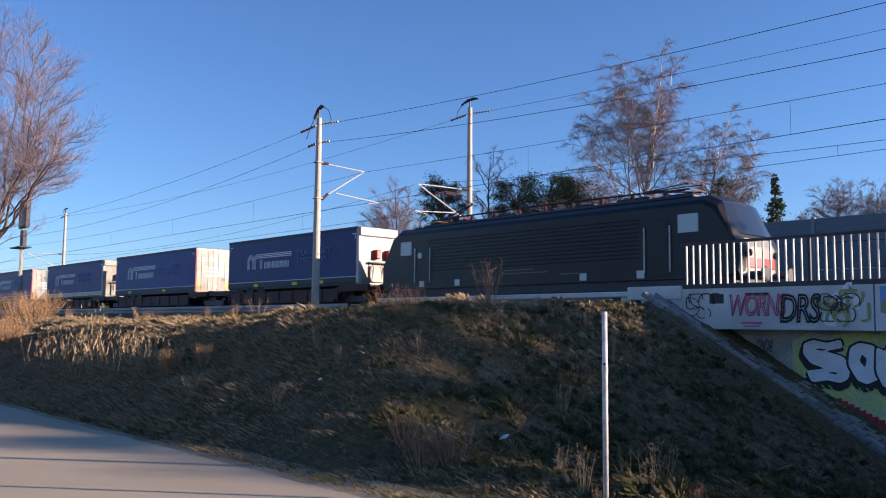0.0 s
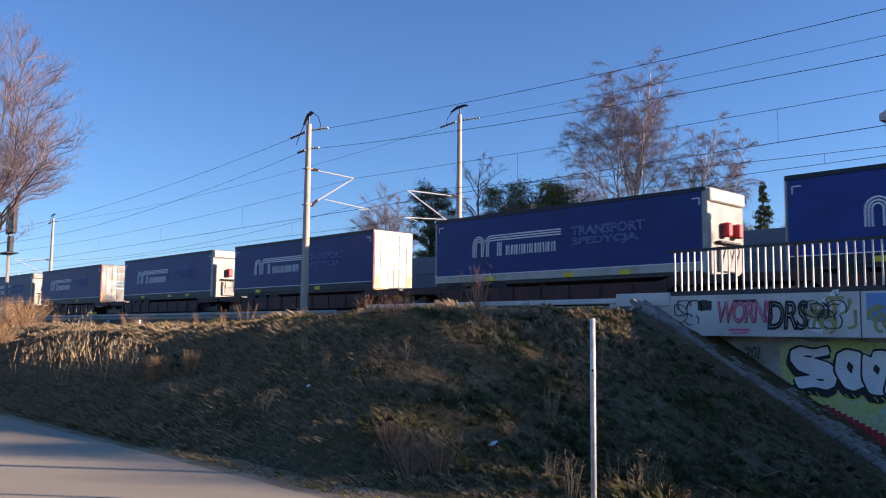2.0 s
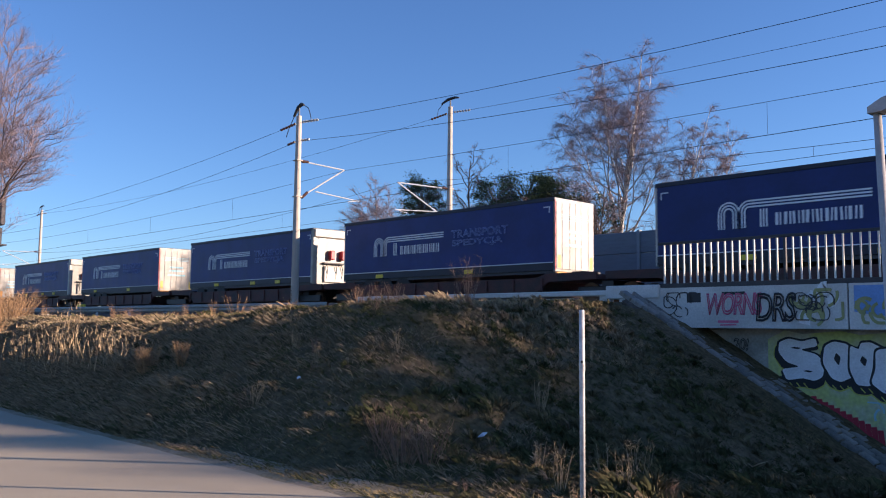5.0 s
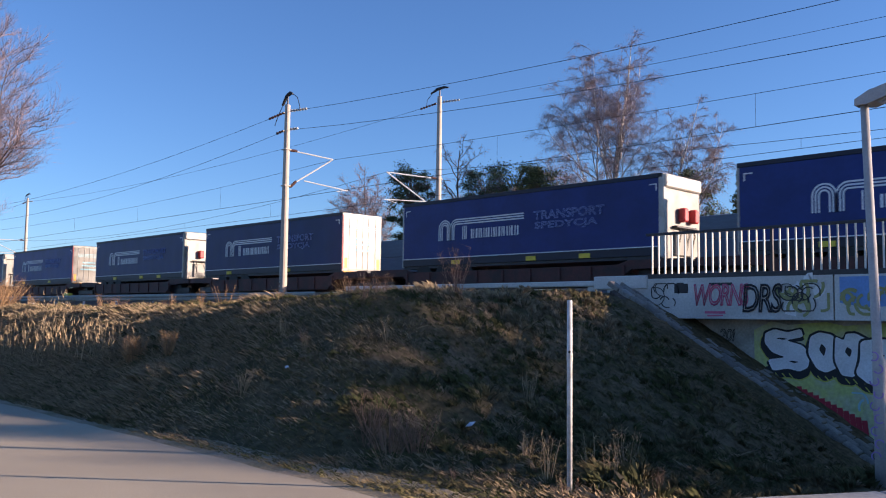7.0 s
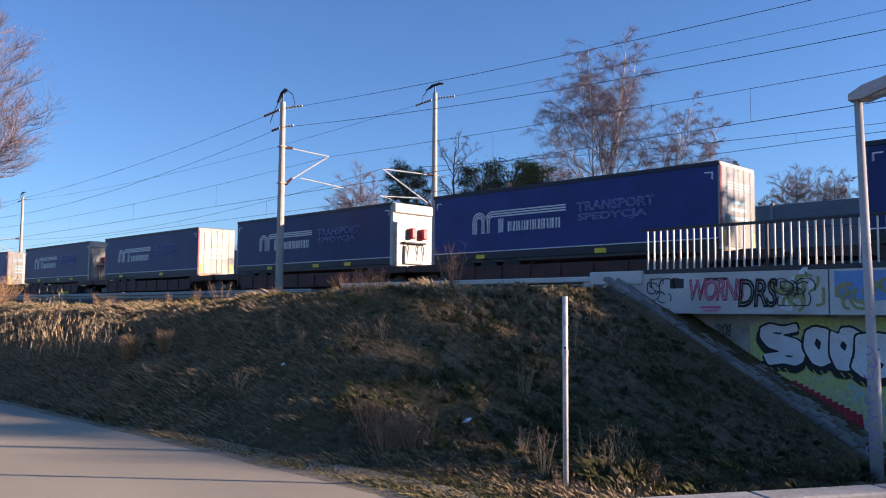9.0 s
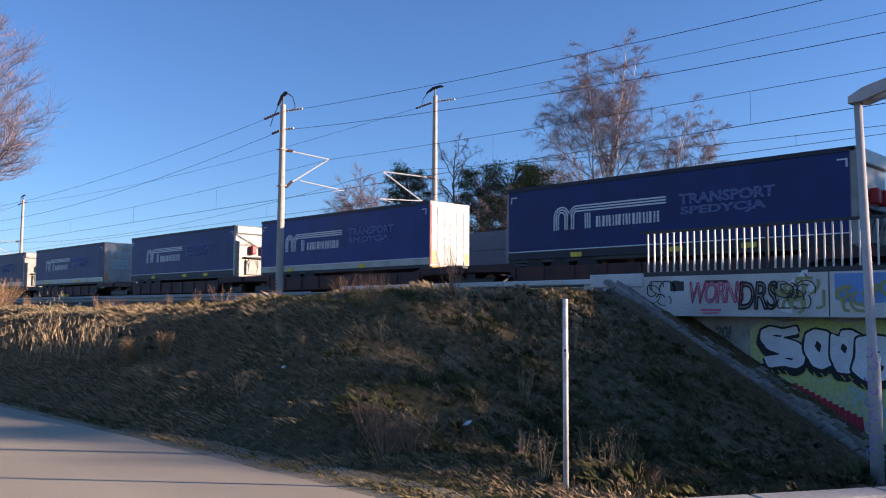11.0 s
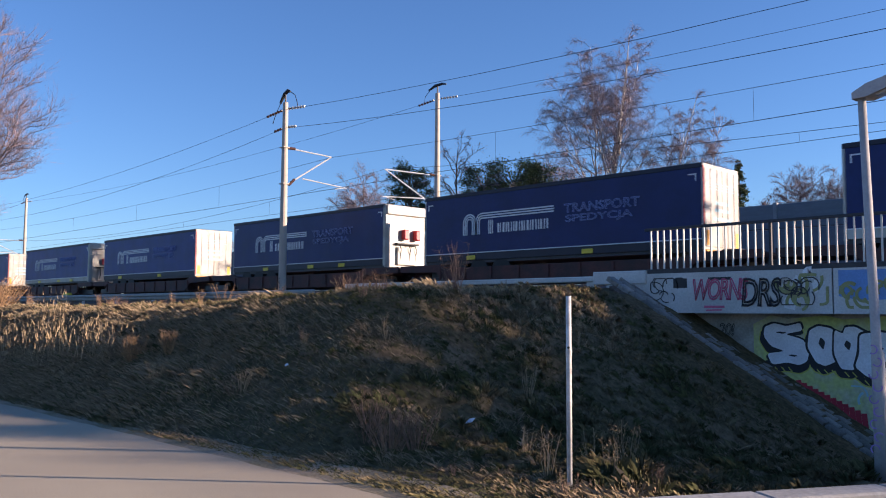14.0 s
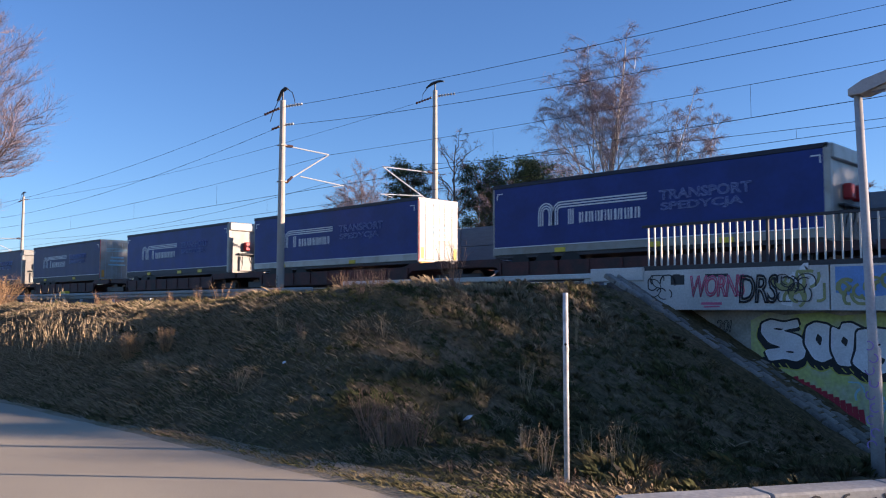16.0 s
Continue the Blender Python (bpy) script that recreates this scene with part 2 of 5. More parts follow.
def ground_z(x, y):
    if y <= 4.95:
        return -0.05
    if y < 17.05:
        return height(x, y)
    return rim_z(x) + (0.25 * smoothstep(17.05, 25, y)) + 0.6 * smoothstep(42, 140, y) * noise.noise(Vector((x * 0.01, y * 0.01, 3)))


def build_ground():
    xs = steps(-40, 2, 0.14, 3000)
    ys = [y for y in steps(4.7, 17.0, 0.14, 3000) if not 17.0 < y < 17.1]
    ys = sorted(ys + [17.08])
    v = [(x, y, ground_z(x, y)) for y in ys for x in xs]
    n = len(xs)
    f = [(j * n + i, j * n + i + 1, (j + 1) * n + i + 1, (j + 1) * n + i) for j in range(len(ys) - 1) for i in range(n - 1)]
    solid("ground", Form().add(v, f), M_SOIL, "brown and green winter grass embankment in shade", "ground", kind="structure", smooth=True)
    road = Form()
    xs = steps(-60, 6, 0.5, 1500, 1.6)
    edge = [(x, 4.95 + 0.14 * noise.noise(Vector((x * 0.8, 0, 0))) + 0.06 * noise.noise(Vector((x * 3, 2, 0)))) for x in xs]
    rows = [[(x, -9.0, 0.0) for x in xs], [(x, e - 0.35, 0.0) for x, e in edge], [(x, e, -0.006) for x, e in edge], [(x, e + 0.05, -0.06) for x, e in edge]]
    road.loft(rows, caps=False, closed=False)
    solid("road", road, M_ASPHALT, "worn pale asphalt road with long thin shadows", "road", kind="structure")
    bed = Form()
    prof = [(23.6, 1.2), (24.4, 1.95), (25.6, 2.2), (33.2, 2.2), (34.4, 1.95), (35.2, 1.2)]
    bed.loft([[(x, y, z) for y, z in prof] for x in (-900, -300, -100, -50, 0, 50, 300, 900)])
    solid("track_bed", bed, M_BALLAST, "brown stone ballast under two railway tracks", "track bed", kind="structure")
    for yc in (TRACK_1, TRACK_2):
        for side in (-0.75, 0.75):
            r = Form()
            p = [(-0.07, 0), (0.07, 0), (0.02, 0.04), (0.02, 0.1), (0.036, 0.12), (0.036, 0.15), (-0.036, 0.15), (-0.036, 0.12), (-0.02, 0.1), (-0.02, 0.04)]
            r.loft([[(x, yc + side + a, RAIL_Z - 0.15 + b) for a, b in p] for x in (-900, -100, 0, 100, 900)])
            solid("rail", r, M_RAILSTEEL, "rusty steel rail on the ballast", "rail", "rails", kind="structure")


# ---- bridge, wall, railing ----
def build_bridge():
    g = Form()
    prof = [(16.2, 1.57), (16.2, 2.42), (24.0, 2.42), (24.0, 1.57)]
    for a, b in ((-11.0, -6.02), (-5.99, 4.0), (4.03, 40.0)):
        g.loft([[(a, y, z) for y, z in prof], [(b, y, z) for y, z in prof]])
    solid("bridge_girder", g, M_CONCRETE, "pale concrete bridge edge beam sprayed with graffiti", "bridge", kind="structure")
    c = Form()
    c.box(-11.35, -9.95, 16.16, 16.75, 2.2, 2.5, bevel=0.02)
    solid("bridge_end_block", c, M_CONCRETE, "pale concrete block at the end of the bridge", "block", kind="structure")
    w = Form()
    w.box(-12.0, 40.0, 16.85, 17.15, -2.0, 1.57)
    solid("wall_underpass", w, M_CONCRETE_OLD, "grey concrete underpass wall covered with graffiti", "wall", kind="structure")
    k = Form()
    k.box(-21.0, -11.35, 16.5, 16.75, 2.29, 2.42, bevel=0.02)
    for i in range(5):
        k.box(-20.6 + i * 2.2, -20.3 + i * 2.2, 16.56, 16.7, 1.4, 2.29)
    solid("kerb_wall", k, M_CONCRETE, "pale concrete coping along the crown of the embankment", "kerb", kind="structure")
    v = Form()
    xs = [-24.0 + 0.25 * i for i in range(88)]
    rows = [[(x, 4.55, -0.03) for x in xs], [(x, 4.85 + 0.12 * noise.noise(Vector((x * 1.4, 8, 0))), -0.008) for x in xs],
            [(x, 5.0, 0.004) for x in xs],
            [(x, 5.12 + 0.42 * smoothstep(-12, -8.5, x) * (0.75 + 0.6 * noise.noise(Vector((x, 3.3, 0)))), 0.012) for x in xs], [(x, 5.25 + 0.5 * smoothstep(-12, -8.5, x), -0.05) for x in xs]]
    v.loft(rows, caps=False, closed=False)
    solid("verge", v, M_VERGE, "sandy brown bare verge beside the road", "verge", kind="structure")
    # railing
    y = 16.32
    rail = thing("bridge_railing", pose(-10.0, y, 2.42), "dark steel bridge railing with cream upright bars", "railing")
    part("handrail", Form().box(-0.05, 30, -0.035, 0.035, 0.95, 1.01, bevel=0.01), M_STEELDARK, rail)
    part("bottom_beam", Form().box(-0.25, 30, -0.1, -0.02, -0.02, 0.1, bevel=0.01), M_STEELDARK, rail)
    bar = Form().box(-0.013, 0.013, -0.02, 0.02, 0.1, 0.95).mesh("bar", M_BARS)
    post = Form().box(-0.025, 0.025, -0.03, 0.03, 0.0, 0.95).mesh("post", M_STEELDARK)
    for i in range(120):
        x = 0.1 + i * 0.158
        if i % 18 == 17:
            o = new("post", post)
        else:
            o = new("bar", bar)
        o.parent, o.location = rail, (x, 0, 0)
    # paved strip down the end slope beside the wall
    strip = thing("stone_strip", Matrix.Identity(4), "grey paving stones set down the slope beside the wall", "paving", kind="structure")
    tilt = math.degrees(math.atan(0.6))
    stones = [Form().box(-0.155, 0.155, -0.115, 0.115, -0.1, 0.005 + 0.006 * i, bevel=0.014).mesh("stone", M_STONE) for i in range(3)]
    for i in range(36):
        for j in range(5):
            o = new("stone", stones[(i * 7 + j * 3) % 3])
            o.parent = strip
            x = -10.45 + (i + (j % 2) * 0.5) * 0.335 * math.cos(radians(tilt))
            o.matrix_basis = pose(x, 16.72 - j * 0.245, 2.22 - (x + 10.4) * 0.6 + 0.03 + random.uniform(-0.008, 0.008), random.uniform(-2, 2), tilt + random.uniform(-2, 2), random.uniform(-2, 2))
    e = Form()
    e.loft([[(x, y, z + 2.22 - (x + 10.4) * 0.6) for y, z in ((15.42, -0.2), (15.58, -0.2), (15.58, -0.05), (15.42, -0.08))] for x in (-10.4, -8, -5.2)])
    solid("strip_edging", e, M_BALLAST, "weathered concrete edging beside the paving stones", "edging", kind="structure")


# ---- lettering and spray paint ----
def letters(text, size, outline=0.0, shear=0.0, spacing=1.0):
    """The mesh data of a word in the built-in font, standing in the local xz plane."""
    cu = bpy.data.curves.new("letters", "FONT")
    cu.body, cu.size, cu.shear, cu.space_character = text, size, shear, spacing
    if outline:
        cu.fill_mode, cu.bevel_depth, cu.bevel_resolution = "NONE", outline, 0
        cu.resolution_u = 3
    else:
        cu.extrude, cu.resolution_u = 0.002, 4
    ob = new("letters", cu)
    me = bpy.data.meshes.new_from_object(ob.evaluated_get(bpy.context.evaluated_depsgraph_get()))
    bpy.data.objects.remove(ob)
    me.transform(Matrix.Rotation(radians(90), 4, "X"))
    return me


def fit_text(me, width, depth=None):
    xs = [v.co.x for v in me.vertices]
    zs = [v.co.z for v in me.vertices]
    me.transform(Matrix.Translation((-min(xs), 0, -min(zs))))
    s = width / (max(xs) - min(xs))
    h = depth / (max(zs) - min(zs)) if depth else s
    me.transform(Matrix.Diagonal((s, 1, h, 1)))
    return me


def ribbon(form, points, width, y, slot=0, thick=0.006):
    """A sprayed or printed stroke in a plane of constant y."""
    pts = [Vector((a, b)) for a, b in points]
    rows = []
    for i, p in enumerate(pts):
        d = pts[min(i + 1, len(pts) - 1)] - pts[max(i - 1, 0)]
        n = Vector((-d.y, d.x)).normalized() * width / 2
        a, b = p + n, p - n
        rows.append([(a.x, y - thick, a.y), (b.x, y - thick, b.y), (b.x, y, b.y), (a.x, y, a.y)])
    form.loft(rows, slot)


def arc(cx, cz, r, a0, a1, n=8):
    return [(cx + r * math.cos(radians(a0 + (a1 - a0) * i / n)), cz + r * math.sin(radians(a0 + (a1 - a0) * i / n))) for i in range(n + 1)]


# ---- semi-trailers ----
def logo_form():
    """Three arched stripes that run out into three long bars, over a row of plain upright blocks."""
    f = Form()
    y = -1.292
    for k in range(3):
        r = 0.36 - 0.1 * k
        for cx in (0.4, 1.12):
            pts = [(cx - r, 0.0)] + [(cx - r, 0.5)] + arc(cx, 0.52, r, 178, 90 if cx > 1 else 2, 9)
            if cx < 1:
                pts += [(cx + r, 0.5), (cx + r, 0.0)]
            else:
                pts += [(4.9, 0.52 + r)]
            ribbon(f, pts, 0.055, y)
    for k in range(3):
        ribbon(f, [(1.5 + 0.1 * k, 0.0), (1.5 + 0.1 * k, 0.58)], 0.055, y)
    x = 1.98
    for k, w in enumerate((0.09, 0.05, 0.1, 0.06, 0.08, 0.05, 0.07, 0.1, 0.05, 0.08, 0.06, 0.1, 0.05, 0.08, 0.07, 0.05, 0.1, 0.06, 0.08)):
        s = (0.0, 0.0, 0.02, 0.0, -0.02)[k % 5]
        ribbon(f, [(x + w / 2 - s / 2, 0.02), (x + w / 2 + s / 2, 0.42)], w, y)
        x += w + (0.05, 0.09, 0.07)[k % 3]
    return f


def build_trailer(kind, band, sky_text):
    """Origin: front face at rail level; the body reaches back 13.6 m. kind: 'bulkhead' or 'doors' faces the train's head."""
    L, z0, z1, hw = 13.6, 1.42, 4.33, 1.275
    tag = "with white front bulkhead facing ahead" if kind == "bulkhead" else "with white rear doors facing ahead"
    t = thing("semi_trailer", Matrix.Identity(4), "dark blue curtain-sided semi-trailer " + tag, "semi-trailer", "trailers of the freight train")
    part("roof", Form().box(-L + 0.02, -0.02, -hw + 0.02, hw - 0.02, z1 - 0.12, z1, bevel=0.03), M_TARPDARK, t)
    for side in (-1, 1):
        c = Form()
        n = 40
        rows = []
        for i in range(n + 1):
            x = -L + 0.1 + (L - 0.2) * i / n
            w = 0.012 * math.sin(i * 1.9) + 0.008 * math.sin(i * 0.7)
            rows.append([(x, side * (hw + 0.004 + w * s), z) for s, z in ((0, z1 - 0.12), (0.5, 3.6), (1, 2.9), (1, 2.2), (0.3, z0 + 0.32))])
        c.loft(rows, caps=False, closed=False)
        part("curtain", c, M_TARP, t, smooth=True)
        part("side_rave", Form().box(-L + 0.05, -0.05, min(side * hw, side * (hw - 0.05)), max(side * hw, side * (hw - 0.05)), z0 + (0.02 if band else 0.0), z0 + 0.31, bevel=0.01), M_WHITE if band else M_TARPDARK, t)
        part("cant_rail", Form().box(-L + 0.02, -0.02, side * hw - 0.03, side * hw + 0.03, z1 - 0.16, z1 - 0.004, bevel=0.01), M_TARPDARK, t)
        part("curtain_hem", Form().box(-L + 0.1, -0.1, side * (hw + 0.018) - 0.006, side * (hw + 0.018) + 0.006, z0 + 0.3, z0 + 0.335), M_LOGO, t)
    s = -1
    lf = logo_form()
    lg = part("logo", lf, M_LOGO, t, "white arched stripes and block print")
    lg.location = (-L + 2.4, -0.012, z1 - 1.84)
    for i, (w, zz) in enumerate((("TRANSPORT", 1.28), ("SPEDYCJA", 1.72))):
        me = bpy.data.meshes["word_" + w]
        o = new("lettering", me)
        o.parent, o.location = t, (-L + 7.8 + 0.06 * i, -hw - 0.032, z1 - zz)
    for x in (-10.4, -6.2, -3.6) if kind == "bulkhead" else (-11.0, -5.0):
        part("marker_plate", Form().box(x, x + 0.5, -hw - 0.03, -hw + 0.01, z0 + 0.02, z0 + 0.2, bevel=0.01), M_YELLOW, t)
    for x in (-L + 0.25, -0.55):
        c = Form()
        c.box(x, x + 0.3, -hw - 0.03, -hw - 0.018, z1 - 0.4, z1 - 0.36)
        c.box(x if x < -5 else x + 0.26, x + 0.04 if x < -5 else x + 0.3, -hw - 0.03, -hw - 0.018, z1 - 0.62, z1 - 0.4)
        part("corner_mark", c, M_LOGO, t)
    part("floor_frame", Form().box(-L + 0.1, -0.1, -hw + 0.06, hw - 0.06, z0 - 0.12, z0 + 0.05), M_STEELDARK, t)
    for front in (True, False):
        x = -0.09 if front else -L
        bulk = (kind == "bulkhead") == front
        if bulk:
            b = part("bulkhead", Form().box(x, x + 0.09, -hw, hw, z0 - 0.1, z1 - 0.06, bevel=0.02), M_WHITE, t)
            out = 1 if front else -1
            xf = x + 0.09 if front else x
            if front:
                part("top_deflector", Form().box(x, x + 0.2, -hw + 0.02, hw - 0.02, z1 - 0.5, z1 - 0.02, bevel=0.05), M_WHITE, t)
                part("corner_post", Form().box(x - 0.1, x + 0.12, -hw - 0.03, -hw + 0.16, z0 - 0.05, z1 - 0.02, bevel=0.03), M_WHITE, t)
                for yy in (-0.15, 0.6):
                    part("red_box", Form().box(xf, xf + 0.28, yy - 0.16, yy + 0.16, 2.66, 3.16, bevel=0.05), M_RED, t, "red equipment box")
                part("hose_bracket", Form().box(xf, xf + 0.2, -0.7, 0.75, 2.42, 2.5, bevel=0.02), M_STEELDARK, t)
                for yy in (-0.5, 0.1, 0.5):
                    hs = Form().tube([(xf + 0.1, yy, 2.5), (xf + 0.22, yy + 0.03, 2.2), (xf + 0.12, yy + 0.08, 1.9), (xf + 0.1, yy, 1.5)], 0.022, 5)
                    part("air_hose", hs, M_BLACK, t, "black coiled air hose")
                part("step_plate", Form().box(xf, xf + 0.12, -0.6, 0.6, 1.45, 2.3, bevel=0.02), M_WHITE, t)
        else:
            xf = x + 0.09 if front else x
            part("door_frame", Form().box(x, x + 0.09, -hw, hw, z0 - 0.05, z1 - 0.02, bevel=0.015), M_WHITE, t)
            if front:
                for k, (ya, yb) in enumerate(((-hw + 0.05, -0.01), (0.01, hw - 0.05))):
                    d = part("door", Form().box(xf, xf + 0.03, ya, yb, z0 + 0.06, z1 - 0.16, bevel=0.008), M_WHITE, t, "white hinged rear door")
                    for q in (0.3, 0.7):
                        yy = ya + (yb - ya) * q
                        part("lock_rod", Form().tube([(xf + 0.05, yy, z0 + 0.05), (xf + 0.05, yy, z1 - 0.15)], 0.011, 6), M_STEEL, d)
                    edge = -hw + 0.12 if k == 0 else hw - 0.32
                    part("reflector", Form().box(xf + 0.03, xf + 0.036, edge, edge + 0.2, z0 + 0.1, z0 + 0.62), M_YELLOW if k else M_ORANGE, d)
                p = Form()
                for r, (zz, w) in enumerate(((3.65, 1.7), (3.55, 1.8), (3.45, 1.8), (2.95, 1.0), (2.7, 1.1), (2.4, 1.3))):
                    p.box(xf + 0.03, xf + 0.034, -w / 2, w / 2, zz, zz + (0.03 if r < 3 else 0.11))
                part("door_print", p, PAINT["cyan"], t, "faint grey-blue printed bars")
                part("red_edge", Form().box(xf - 0.02, xf + 0.012, -hw - 0.004, -hw + 0.03, z0, z1 - 0.1), M_RED, t)
                part("bumper_bar", Form().box(xf - 0.05, xf + 0.03, -hw + 0.1, hw - 0.1, z0 - 0.18, z0 - 0.06, bevel=0.02), M_ORANGE, t)
    return t


def wheel(form, x, y, z, r, w, slot=0):
    ring = []
    for yy, rr in ((y - w / 2, r * 0.55), (y - w / 2, r * 0.97), (y - w / 2 + 0.03, r), (y + w / 2 - 0.03, r), (y + w / 2, r * 0.97), (y + w / 2, r * 0.55)):
        ring.append([(x + rr * math.cos(a), yy, z + rr * math.sin(a)) for a in (2 * math.pi * i / 20 for i in range(20))])
    form.loft(ring, slot)


def build_wagon():
    """Articulated pocket wagon for two trailers. Origin: front face of the first trailer at rail level."""
    w = thing("pocket_wagon", Matrix.Identity(4), "red-brown articulated pocket wagon under two trailers", "railway wagon", "wagons of the freight train")
    rib = Form().box(-0.05, 0.05, -0.03, 0.03, 0.5, 1.1).mesh("sill_rib", M_WAGON)
    for a, b in ((-15.6, 1.1), (-33.1, -16.0)):
        for s in (-1, 1):
            f = Form()
            prof = [(a, 1.0), (a, 1.28), (a + 2.4, 1.28), (a + 2.9, 1.12), (b - 2.9, 1.12), (b - 2.4, 1.28), (b, 1.28), (b, 1.0), (b - 2.3, 0.95), (b - 3.0, 0.45), (a + 3.0, 0.45), (a + 2.3, 0.95)]
            f.loft([[(x, s * 1.42 - 0.06, z) for x, z in prof], [(x, s * 1.42 + 0.06, z) for x, z in prof]])
            part("side_sill", f, M_WAGON, w)
            for i in range(9):
                o = new("sill_rib", rib)
                o.parent, o.location = w, (a + 2.6 + (b - a - 5.2) * i / 8, s * 1.5, 0)
        part("end_platform", Form().box(b - 2.6, b, -1.36, 1.36, 0.98, 1.2, bevel=0.02), M_WAGON, w)
        part("end_platform", Form().box(a, a + 2.6, -1.36, 1.36, 0.98, 1.2, bevel=0.02), M_WAGON, w)
        part("pocket_floor", Form().box(a + 2.6, b - 2.6, -1.36, 1.36, 0.42, 0.5), M_WAGON, w)
        part("hitch", Form().box(b - 1.9, b - 1.2, -0.5, 0.5, 1.2, 1.4, bevel=0.03), M_STEELDARK, w)
        for s in (-1, 1):
            for i in range(3):
                tyre = Form()
                wheel(tyre, a + 3.4 + 1.25 * i, s * 1.05, 1.0, 0.5, 0.35)
                part("trailer_tyre", tyre, M_BLACK, w)
    for x in (-0.9, -15.8, -31.2):
        bogie = part("bogie", Form().box(x - 1.35, x + 1.35, -1.08, -0.98, 0.4, 0.75, bevel=0.03).box(x - 1.35, x + 1.35, 0.98, 1.08, 0.4, 0.75, bevel=0.03).box(x - 0.25, x + 0.25, -1.05, 1.05, 0.5, 0.95), M_STEELDARK, w)
        for dx in (-0.9, 0.9):
            for s in (-1, 1):
                f = Form()
                wheel(f, x + dx, s * 0.77, 0.46, 0.46, 0.14)
                part("wheel", f, M_RAILSTEEL, bogie)
    for x in (1.1, -33.1):
        for s in (-1, 1):
            d = 0.3 if x > 0 else -0.3
            part("buffer", Form().tube([(x, s * 0.87, 1.06), (x + d, s * 0.87, 1.06), (x + d, s * 0.87, 1.06), (x + d * 1.1, s * 0.87, 1.06)], [0.09, 0.09, 0.24, 0.22], 12), M_STEELDARK, w)
    return w


# ---- locomotive ----
def build_loco():
    """Origin: front buffer plane at rail level; reaches back 20.1 m."""
    t = thing("locomotive", Matrix.Identity(4), "matt black electric locomotive with white and red front", "locomotive")

    def sil(top, pull):
        nose = [(-0.95 - pull, 0.95), (-0.62 - pull, 1.15), (-0.58 - pull, 2.0), (-0.78 - pull, 2.35), (-1.35 - pull, top - 0.25), (-1.8 - pull, top)]
        tail = [(-20.1 - x, z) for x, z in nose[::-1]]
        return nose + tail

    b = Form()
    b.loft([[(x, y, z) for x, z in sil(top, p)] for y, top, p in ((-1.5, 3.5, 0.16), (-1.42, 3.64, 0.08), (-1.15, 3.82, 0.03), (0, 3.88, 0), (1.15, 3.82, 0.03), (1.42, 3.64, 0.08), (1.5, 3.5, 0.16))])
    part("body", b, M_LOCO, t)
    part("skirt", Form().box(-19.1, -1.0, -1.4, 1.4, 0.55, 0.98, bevel=0.05), M_STEELDARK, t)
    for k, z in enumerate([1.75 + 0.155 * i for i in range(10)]):
        part("side_rib", Form().box(-16.0, -4.5, -1.53, -1.49, z, z + 0.05, bevel=0.012), M_LOCO, t)
    for end in (0, 1):
        def mx(x):
            return -20.1 - x if end else x
        for yy, z0, z1, m, nm in ((0, 1.3, 1.62, M_RED, "front_stripe"), (0, 1.62, 2.3, M_WHITE, "front_panel"), (0, 1.0, 1.28, M_WHITE, "front_apron")):
            f = Form()
            xo = lambda z: -0.53 if z <= 2.0 else -0.53 - (z - 2.0) * 0.6
            quad = []
            for z in (z0, min(z1, 2.0), z1):
                quad.append([(mx(xo(z) - 0.2 * (abs(y) / 1.3) ** 3), y, z) for y in (-1.3, -0.9, 0, 0.9, 1.3)])
            f.loft(quad, caps=False, closed=False)
            part(nm, f, m, t)
        f = Form()
        wf = []
        for q in (0.05, 0.95):
            x = -0.78 - q * 0.57 + 0.05
            z = 2.35 + q * 1.24 + 0.02
            hw = 1.28 - 0.1 * q
            wf.append([(mx(x - 0.12 * (abs(y) / 1.3) ** 3), y, z) for y in (-hw, -0.7, 0, 0.7, hw)])
        f.loft(wf, caps=False, closed=False)
        part("windscreen", f, M_GLASS, t, "dark wide windscreen")
        for s in (-1, 1):
            part("headlight", Form().tube([(mx(-0.5), s * 0.95, 1.78), (mx(-0.62), s * 0.95, 1.78)], 0.12, 12), M_GLASS, t)
            part("buffer", Form().tube([(mx(-0.62), s * 0.87, 1.06), (mx(-0.1), s * 0.87, 1.06), (mx(-0.08), s * 0.87, 1.06), (mx(0), s * 0.87, 1.06)], [0.1, 0.1, 0.27, 0.25], 14), M_STEELDARK, t)
        for s in (-1, 1):
            ys = s * 1.505
            f = Form().box(min(mx(-2.9), mx(-2.1)), max(mx(-2.9), mx(-2.1)), ys - 0.012, ys + 0.012, 2.55, 3.2, bevel=0.01)
            part("side_window", f, M_PALEGLASS, t, "pale reflecting cab side window")
            d = part("cab_door", Form().box(min(mx(-4.15), mx(-3.3)), max(mx(-4.15), mx(-3.3)), ys - 0.012, ys + 0.012, 1.05, 3.1, bevel=0.01), M_LOCO, t)
            for x in (-3.2, -4.25):
                part("handrail", Form().tube([(mx(x), s * 1.56, 1.2), (mx(x), s * 1.56, 2.85)], 0.022, 6), M_BARS, d, "pale grab rail")
        part("plough", Form().box(min(mx(-0.55), mx(-0.75)), max(mx(-0.55), mx(-0.75)), -1.2, 1.2, 0.25, 0.9, bevel=0.04), M_STEELDARK, t)
    for x in (-4.6, -7.2, -14.2, -16.6):
        part("side_box", Form().box(x, x + 0.32, -1.53, -1.5, 1.02, 1.3), M_PALEGLASS, t)
    p = Form()
